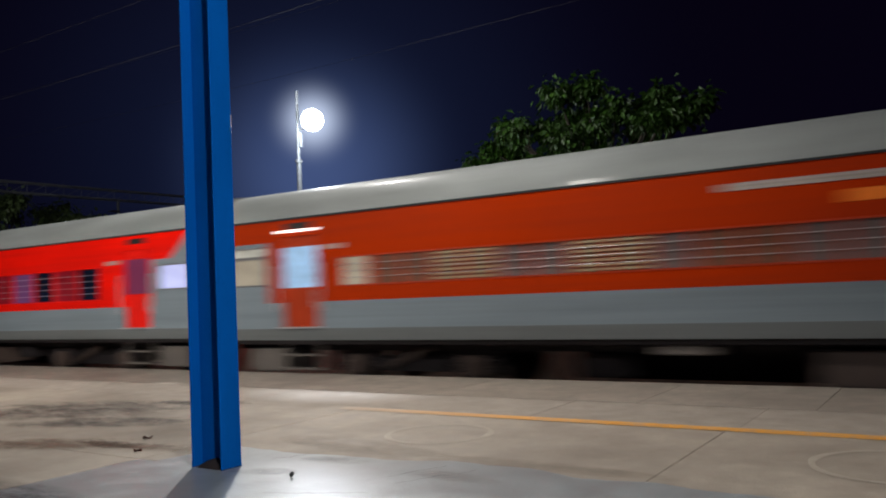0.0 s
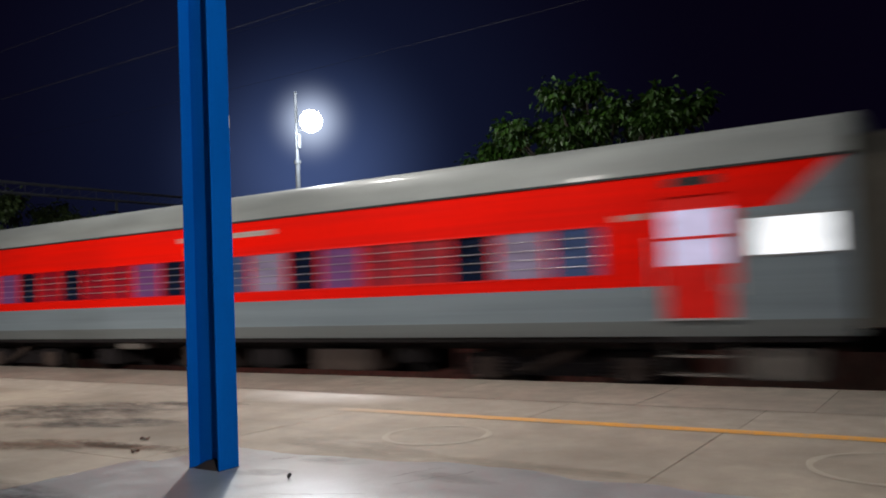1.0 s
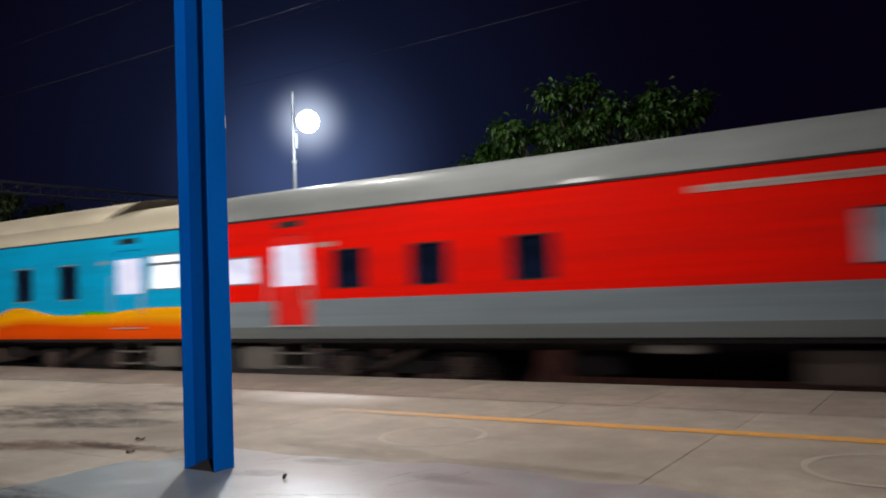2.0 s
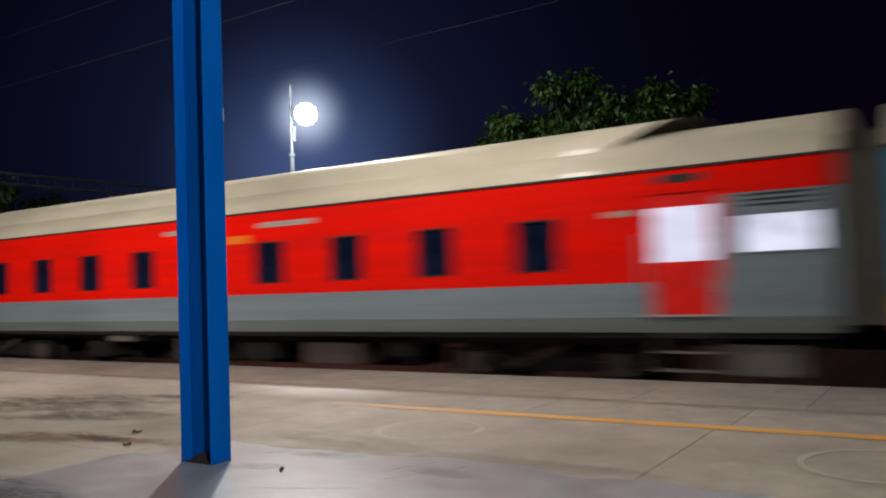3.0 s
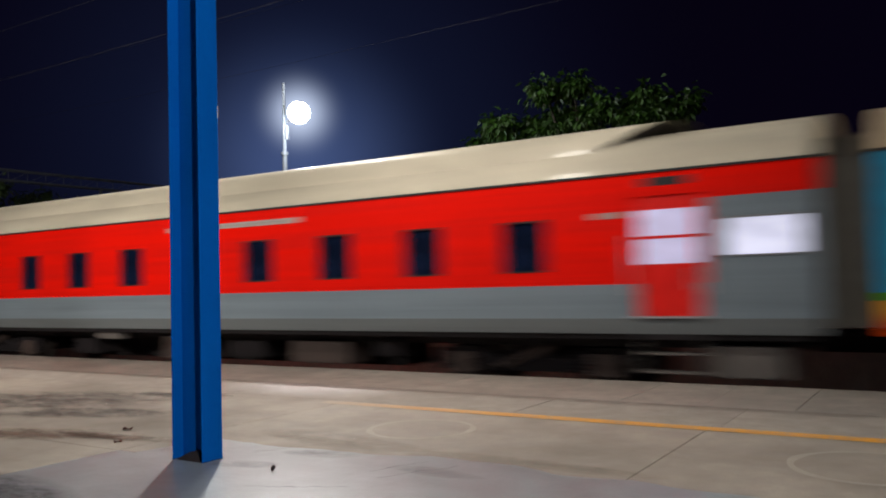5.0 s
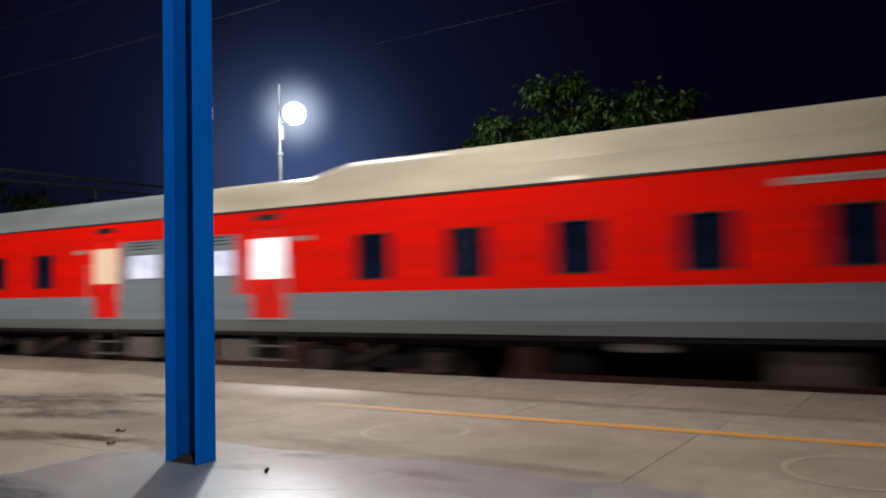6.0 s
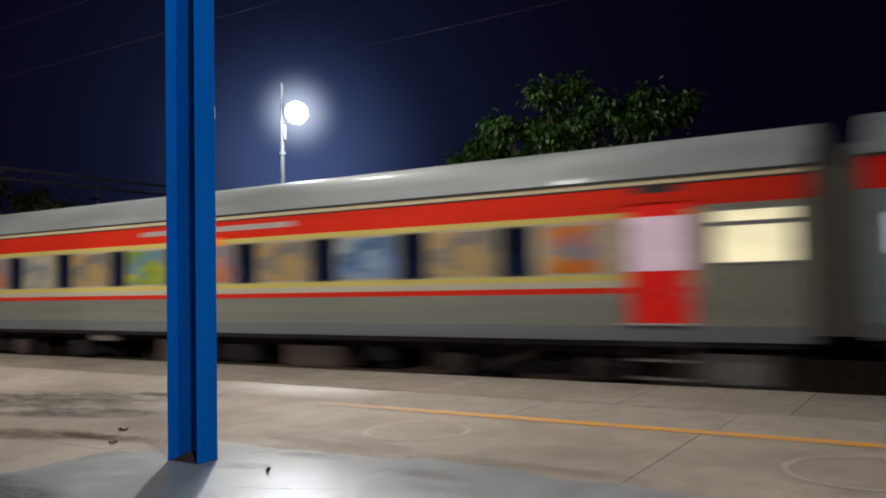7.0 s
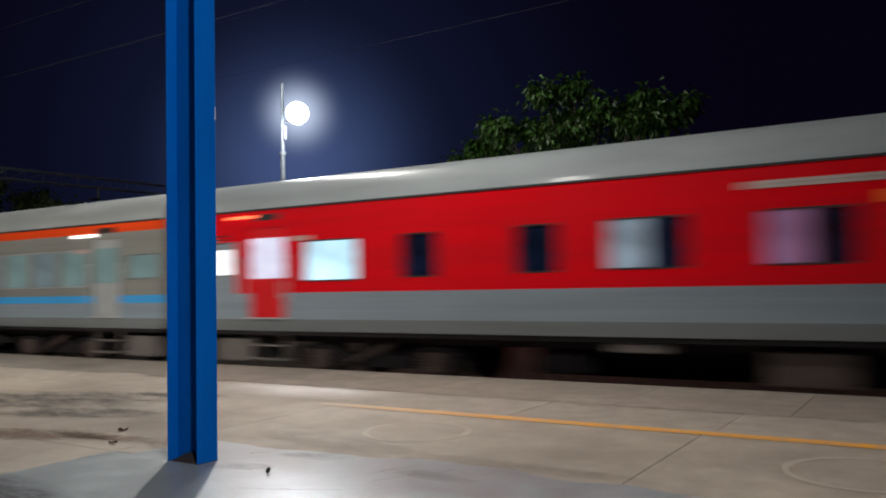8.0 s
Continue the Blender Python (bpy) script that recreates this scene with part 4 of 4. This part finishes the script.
def bogie(coach, u, lift):
    b = new("bogie")
    b.parent = coach
    b.location = (-u, 0, lift)
    y = 1.62
    zc = RAIL + 0.457

    def side(bm, s):
        prof = [(-1.75, 0.32), (-1.55, 0.42), (-0.9, 0.42), (-0.6, 0.22), (0.6, 0.22), (0.9, 0.42), (1.55, 0.42), (1.75, 0.32), (1.6, 0.2), (0.95, 0.2), (0.65, 0.02), (-0.65, 0.02), (-0.95, 0.2), (-1.6, 0.2)]
        a = [bm.verts.new((x, y + s * 1.0 - 0.08, z)) for x, z in prof]
        c = [bm.verts.new((x, y + s * 1.0 + 0.08, z)) for x, z in prof]
        n = len(prof)
        for i in range(n):
            bm.faces.new((a[i], a[(i + 1) % n], c[(i + 1) % n], c[i]))
        bm.faces.new(a[::-1])
        bm.faces.new(c)

    shared("side_frame", once("side_frame_near", lambda bm: side(bm, -1), M["under"]), b)
    shared("side_frame", once("side_frame_far", lambda bm: side(bm, 1), M["under"]), b)
    shared("bolster", once("bolster", lambda bm: box(bm, -0.35, 0.35, y - 1.1, y + 1.1, 0.2, 0.5), M["under"]), b)
    for x in (-1.28, 1.28):
        for s in (-1, 1):
            yy = y + s * 0.8
            shared("wheel", once("wheel_%d" % s, lambda bm: (tube(bm, (0, yy - 0.06, zc), (0, yy + 0.06, zc), 0.457, 0.457, 28), tube(bm, (0, yy - s * 0.06, zc), (0, yy - s * 0.09, zc), 0.485, 0.485, 28)), M["wheel"]), b, (x, 0, 0))
        shared("axle", once("axle", lambda bm: tube(bm, (0, y - 0.9, zc), (0, y + 0.9, zc), 0.08, n=10), M["under"]), b, (x, 0, 0))
        shared("axle_box", once("axle_box", lambda bm: soften(box(bm, -0.2, 0.2, y - 1.2, y - 0.98, zc - 0.16, zc + 0.2), 0.03), M["box"]), b, (x, 0, 0), "dusty axle box")
        for dx in (-0.42, 0.42):
            shared("spring", once("spring", lambda bm: coil(bm, y - 1.08, zc - 0.1), M["under"]), b, (x + dx, 0, 0))
    shared("damper", once("damper", lambda bm: tube(bm, (-0.5, y - 1.2, 0.1), (0.45, y - 1.2, 0.46), 0.05, n=10), M["box"]), b)


SPEC = {
    -6: dict(paint="rust", roof="roof_grey", door="door_rust", glass="lit_sky", end="lit_cream_dim", slot=True, slot_glass="lit_pale", drop=0.06, text="rust-orange and grey passenger coach with louvred windows"),
    -5: dict(paint="sleeper", roof="roof_grey", door="door_red", glass="lit_lilac", end="lit_bright", front=("lit_mauve", "lit_periwinkle"), rear=("lit_mauve", "lit_ash"), drop=0.02, text="bright red and grey sleeper coach with barred windows"),
    -4: dict(paint="sleeper", roof="roof_grey", door="door_red", glass="lit_lilac", end="lit_bright", text="bright red and grey sleeper coach with barred windows"),
    -3: dict(paint="power", roof="roof_grey", door="door_red", glass="lit_white", end="lit_white", text="red and grey pantry car with few windows"),
    -2: dict(paint="blue", roof="roof_cream", door="door_blue", glass="lit_white", end="lit_bright", hood=True, slot=True, text="sky-blue coach with orange wave stripe and raised roof"),
    -1: dict(paint="red", roof="roof_cream", door="door_red", glass="lit_white", end="lit_white", hood=True, text="bright red and grey coach with raised cream roof"),
    0: dict(paint="blue", roof="roof_drab", door="door_blue", glass="lit_sky", end="lit_white", front=("lit_sky", "lit_mint"), hood=True, slot=True, drop=0.02, text="sky-blue coach with orange wave stripe and raised roof"),
    1: dict(paint="blue", roof="roof_sand", door="door_blue", glass="lit_white", end="lit_mint", hood=True, slot=True, slot_glass="lit_teal", text="sky-blue coach with orange wave stripe and raised roof"),
    2: dict(paint="red", roof="roof_cream", door="door_red", glass="lit_lilac", end="lit_white", hood=True, text="bright red and grey coach with raised cream roof"),
    3: dict(paint="red", roof="roof_cream", door="door_red", glass="lit_bright", end="lit_white", hood=True, text="bright red and grey coach with raised cream roof"),
    4: dict(paint="red", roof="roof_steel", door="door_red", glass="lit_peach", end="lit_white", text="bright red and grey coach with smooth grey roof"),
    5: dict(paint="cream", roof="roof_grey", door="door_red", glass="lit_pink", end="lit_warm", rear=("lit_peach", "lit_warm"), slot=True, drop=0.06, text="cream and red striped coach with printed panels"),
    6: dict(paint="crimson", roof="roof_steel", door="door_crimson", glass="lit_white", end="lit_bright", text="crimson and grey coach with some lit windows"),
    7: dict(paint="grey", roof="roof_grey", door="door_grey", glass="lit_teal", end="lit_teal", text="pale grey coach with a blue stripe"),
}
AC = [4.6 + 1.918 * i for i in range(9)]


def windows_of(k):
    """(place, z0, z1, width, glass, bars, louvre)"""
    out = []
    if k == -6:
        # seats in bays of three: open louvres, dusty glass, closed shutters
        for i in range(26):
            kind = ("brown", "brown", "louvre", "louvre", "dusk", "dusk", "louvre", "louvre", "dusk", "brown", "brown", "dusk", "dusk")[i % 13]
            out.append((20.35 - 0.64 * i, 1.69, 2.19, 0.56, "brown" if kind == "louvre" else kind, 3, kind == "louvre"))
        out.append((21.08, 1.69, 2.19, 0.6, "lit_cream_dim", 3, False))
    elif k in (-5, -4):
        for i in range(10):
            u = 4.13 + 1.867 * i
            out.append((u, 1.60, 2.32, 0.80, "shutter" if i in (2, 6) else "lit_dim" if (k, i) == (-5, 4) else "lit_navy" if (k, i) in ((-4, 0), (-4, 9), (-4, 4)) else "tint", 4, False))
            if i < 9:
                out.append((u + 0.933, 1.60, 2.32, 0.90, "lit_haze" if (k, i) in ((-4, 0), (-4, 3)) else "lit_lilac_dim" if (k, i) in ((-5, 1), (-4, 2), (-4, 5), (-4, 8)) else "shutter", 4, False))
    elif k == -3:
        out = [(5.4, 1.66, 2.34, 1.3, "lit_pale", 0, False), (12.1, 1.62, 2.30, 1.05, "lit_dim", 0, False)]
        out += [(u, 1.62, 2.28, 0.70, "tint", 0, False) for u in (17.3, 19.25, 21.0)]
    elif k in (-2, -1, 0, 1, 2, 3):
        for i, u in enumerate(AC):
            lit = (k, i) == (0, 8)
            if (k, i) == (3, 3):
                out.append((u, 1.64, 2.39, 1.0, "lit_blue", 0, False))
                continue
            out.append((u, 1.64, 2.39, 0.70, "lit_dim" if lit else "tint", 0, False))
    elif k == 4:
        out = [(4.65 + 1.975 * i, 1.64, 2.37, 0.85 if i == 4 else 0.70, "lit_blue" if i == 4 else "tint", 0, False) for i in range(9)]
    elif k == 5:
        for i in range(8):
            out.append((4.6 + 1.972 * i, 1.68, 2.40, 0.58, "tint", 0, False))
    elif k == 6:
        out = [(4.03, 1.69, 2.41, 0.66, "tint", 0, False), (6.29, 1.69, 2.41, 0.66, "tint", 0, False), (8.85, 1.69, 2.41, 1.05, "lit_cool", 0, False), (8.05, 1.69, 2.41, 0.45, "shutter", 0, False),
               (11.4, 1.69, 2.40, 0.62, "lit_lilac_dim", 0, False), (10.75, 1.69, 2.40, 0.5, "tint", 0, False), (13.08, 1.69, 2.39, 0.55, "lit_violet", 0, False), (12.5, 1.69, 2.39, 0.45, "tint", 0, False),
               (15.25, 1.69, 2.39, 0.62, "lit_cool", 0, False), (14.65, 1.69, 2.39, 0.45, "tint", 0, False), (16.73, 1.68, 2.38, 0.66, "tint", 0, False),
               (18.92, 1.66, 2.36, 0.66, "tint", 0, False), (20.87, 1.63, 2.34, 1.2, "lit_cyan", 0, False)]
    elif k == 7:
        out = [(3.5 + 1.15 * i, 1.62, 2.42, 0.95, "lit_teal" if i % 2 == 0 else "lit_dim", 0, False) for i in range(17)]
    return out


BOARDS = {-6: [(12.0, 14.5)], -5: [(10.4, 13.9)], -4: [(10.5, 13.2)], -3: [(11.8, 14.7)], -2: [(9.3, 12.9)], -1: [(12.0, 13.4), (9.2, 10.6)],
          0: [(9.3, 12.9)], 1: [(9.3, 12.9)], 2: [(9.3, 12.9)], 3: [(9.25, 13.2)], 4: [(9.5, 13.6)], 5: [(9.3, 13.6)], 6: [(9.45, 13.6)]}
ADS = ["ad_cream", "ad_blue", "ad_cream", "ad_orange", "ad_green", "ad_cream", "ad_white", "ad_orange"]


def build_coach(k):
    s = SPEC[k]
    coach = tagged(new("passenger_coach"), s["text"] + ", passing the platform", "train coach", "coaches of the passing train")
    L0, L1 = 0.34, PITCH - 0.36
    wins = windows_of(k)
    doors = {1: s.get("front", (s["glass"], s["end"])), -1: s.get("rear", (s["glass"], s["end"]))}
    ends = [e for e in (1, -1) if not (k == -3 and e == 1)]
    du = lambda e: 2.33 if e == 1 else PITCH - 2.60          # middle of the door
    wu = lambda e: 1.03 if e == 1 else PITCH - 1.18           # middle of the end window
    holes = [(-u - w / 2, -u + w / 2, z0, z1) for u, z0, z1, w, *_ in wins]
    for e in ends:
        holes.append((-du(e) - 0.45, -du(e) + 0.45, 0.93, 2.66))
        holes.append((-wu(e) - 0.5, -wu(e) + 0.5, 1.77, 2.27))
        if s.get("slot"):
            holes.append((-wu(e) - 0.5, -wu(e) + 0.5, 2.33, 2.48))
    # shell: near side with its openings, far side, ends and floor
    bm = wall_with_openings(holes, -L1, -L0, SKIRT, GUTTER, 0.07)
    part("body", bm, M[s["paint"]], coach)
    part("inner_shell", box(bm_new(), -L1, -L0, 0.09, 3.24, SKIRT + 0.01, GUTTER), M[s["paint"]], coach)
    bm = prism(bm_new(), ROOF, -L1, -L0)
    part("roof", bm, M[s["roof"]], coach, smooth=True)
    if s.get("hood"):
        bm = bm_new()
        rings = []
        # it slopes up at the rear and overhangs at the front
        for x, lift, lean in ((-22.5, 0.0, 0.0), (-20.75, 1.0, 0.0), (-3.6, 1.0, 2.3)):
            rings.append([bm.verts.new((x + lean * (z - 3.36), y, z if lift else 3.30 + 0.22 * (z - 3.3))) for y, z in HOOD])
        for a, b in zip(rings, rings[1:]):
            for i in range(len(HOOD) - 1):
                bm.faces.new((a[i], a[i + 1], b[i + 1], b[i]))
        # a dark sheet stands in for the shade inside the overhang
        mouth = bm_new()
        mouth.faces.new([mouth.verts.new((-3.66 + 2.3 * (z - 3.36), y, z - 0.004)) for y, z in HOOD])
        part("hood_mouth_shade", mouth, M["gap"], coach, "dark sheet for the shade under the overhanging hood")
        part("roof_hood", bm, M[s["roof"]], coach, "raised cream roof section", smooth=True)
    part("gutter", box(bm_new(), -L1, -L0, -0.025, 0.0, GUTTER - 0.015, GUTTER + 0.02), M["black"], coach, "dark rain gutter")
    if k == 5:
        part("gutter_rib", box(bm_new(), -L1, -L0, -0.012, 0.0, 2.90, 2.925), M["black"], coach)
    for u, z0, z1, w, g, bars, lv in wins:
        window(coach, u, z0, z1, w, g, bars, s["door"] if bars or k == 7 else "black", lv, s["paint"] == "blue")
    if k == 5:
        for i, (u, *_rest) in enumerate(wins):
            shared("printed_panel", once("printed_panel_" + ADS[i], lambda bm: box(bm, -0.62, 0.62, -0.006, 0.0, 1.68, 2.40), M[ADS[i]]), coach, (-u - 0.986, 0, 0))
        for u, mt in ((20.33, "ad_blue"), (21.33, "ad_green"), (3.62, "ad_orange")):
            part("printed_panel", box(bm_new(), -u - 0.44, -u + 0.44, -0.006, 0.0, 1.68, 2.40), M[mt], coach)
    for e in ends:
        door(coach, du(e), s["door"], doors[e][0], "blue" if s["paint"] == "blue" else None)
        window(coach, wu(e), 1.77, 2.27, 1.0, doors[e][1], 0, "frame")
        shared("door_plate", once("door_plate_" + ("blue" if s["paint"] == "blue" else "pale"), lambda bm: box(bm, -0.24, 0.24, -0.012, 0.0, 2.37, 2.46), M["notice" if s["paint"] == "blue" else "plate"]), coach, (-du(e) - 0.86 * e, 0, 0), "small pale plate beside the door")
        if s.get("slot"):
            window(coach, wu(e), 2.33, 2.48, 1.0, s.get("slot_glass", doors[e][1]), 0, "frame")
        elif k in (3, 4, 6, -1):
            for i in range(3):
                shared("vent_slat", once("vent_slat", lambda bm: box(bm, -0.45, 0.45, -0.012, 0.0, -0.012, 0.012), M["black"]), coach, (-wu(e), 0, 2.40 + 0.07 * i))
    # end bellows, coupler
    shared("gangway", once("gangway", pleats, M["gap"]), coach, (0.0, 0, 0), "ribbed grey rubber gangway")
    shared("coupler", once("coupler", lambda bm: box(bm, -0.7, 0.7, 1.45, 1.8, 0.35, 0.66), M["under"]), coach)
    # boards and plates under the gutter
    for a, b in BOARDS.get(k, []):
        bd = part("name_board", box(bm_new(), -b, -a, -0.02, 0.0, 2.70, 2.80), M["board"], coach, "pale route board")
        part("lettering", box(bm_new(), -b + 0.15, -a - 0.15, -0.023, -0.02, 2.735, 2.765), M["board_ink"], bd)
    if k in (-6, -5, -4, -1, 3, 4, 5, 6):
        u = 12.6 if k in (-5, -6, -4) else 11.25 if k in (-1, 3) else 11.55
        shared("number_plate", once("number_plate_amber", lambda bm: box(bm, -0.36, 0.36, -0.014, 0.0, 2.42, 2.58), M["amber"]), coach, (-u, 0, 0), "amber number plate")
    if k in (-2, 0, 1):
        shared("number_plate", once("number_plate_olive", lambda bm: box(bm, -0.36, 0.36, -0.014, 0.0, 2.42, 2.56), M["olive"]), coach, (-11.2, 0, 0), "olive number plate")
        shared("notice", once("notice_blue", lambda bm: box(bm, -0.36, 0.36, -0.012, 0.0, 1.36, 1.52), M["notice"]), coach, (-11.2, 0, 0), "pale printed notice")
    if k == 7:
        part("marker_lamp", box(bm_new(), -3.5, -2.7, -0.03, 0.0, 2.73, 2.79), M["marker_white"], coach, "white marker lamp")
    if k == 6:
        part("marker_lamp", box(bm_new(), -23.45, -22.75, -0.03, 0.0, 2.86, 2.91), M["marker_red"], coach, "red marker lamp")
    if k == -6:
        part("marker_lamp", box(bm_new(), -22.95, -22.0, -0.03, 0.0, 2.75, 2.79), M["marker_white"], coach, "white marker lamp")
    # underframe
    shared("underframe", once("underframe", lambda bm: (box(bm, -24.3, -0.7, 0.5, 2.7, 0.45, SKIRT), box(bm, -24.5, -0.5, 0.05, 0.16, 0.60, SKIRT)), M["under"]), coach)
    for u in (4.8, PITCH - 4.8):
        bogie(coach, u, s.get("drop", 0))
    # the first, long block is added to hide lit ground beyond the coach
    for u, w, z0, z1, y0, mt in ((12.5, 9.6, -0.05, 0.46, 1.25, "under"), (12.9, 1.1, 0.02, 0.50, 0.25, "box"), (15.2, 0.85, 0.44, 0.58, 0.12, "tank"), (16.6, 0.8, 0.05, 0.42, 0.5, "under"),
                                 (11.2, 1.0, 0.1, 0.44, 0.45, "under"), (9.1, 1.4, 0.05, 0.45, 0.3, "box"), (7.6, 0.6, 0.2, 0.5, 0.4, "under"), (1.35, 1.0, 0.06, 0.5, 0.2, "tank"), (PITCH - 1.5, 1.0, 0.06, 0.5, 0.2, "tank")):
        shared("equipment_box", once("equipment_box_%.2f" % u, lambda bm: soften(box(bm, -w / 2, w / 2, y0, y0 + 0.9, z0, z1), 0.02), M[mt]), coach, (-u, 0, 0))
    coach.location = (0, EDGE, -s.get("drop", 0))
    return coach


def build_train():
    return {k: build_coach(k) for k in SPEC}


build_ground()
build_lamps()
build_overhead()
build_post()
build_coping_fill_lamp()
COACHES = build_train()
build_trees()
build_cracks()
build_litter()
build_platform()


def motions():
    """The train runs past at an even 130 km/h, towards +x."""
    for k, coach in COACHES.items():
        walk(coach, [(t, pose(SPEED * (t - PASSING) - PITCH * k, EDGE, -SPEC[k].get("drop", 0))) for t in (0, 1, 2, 3, 4, 5, 6, 7, 8)])


motions()
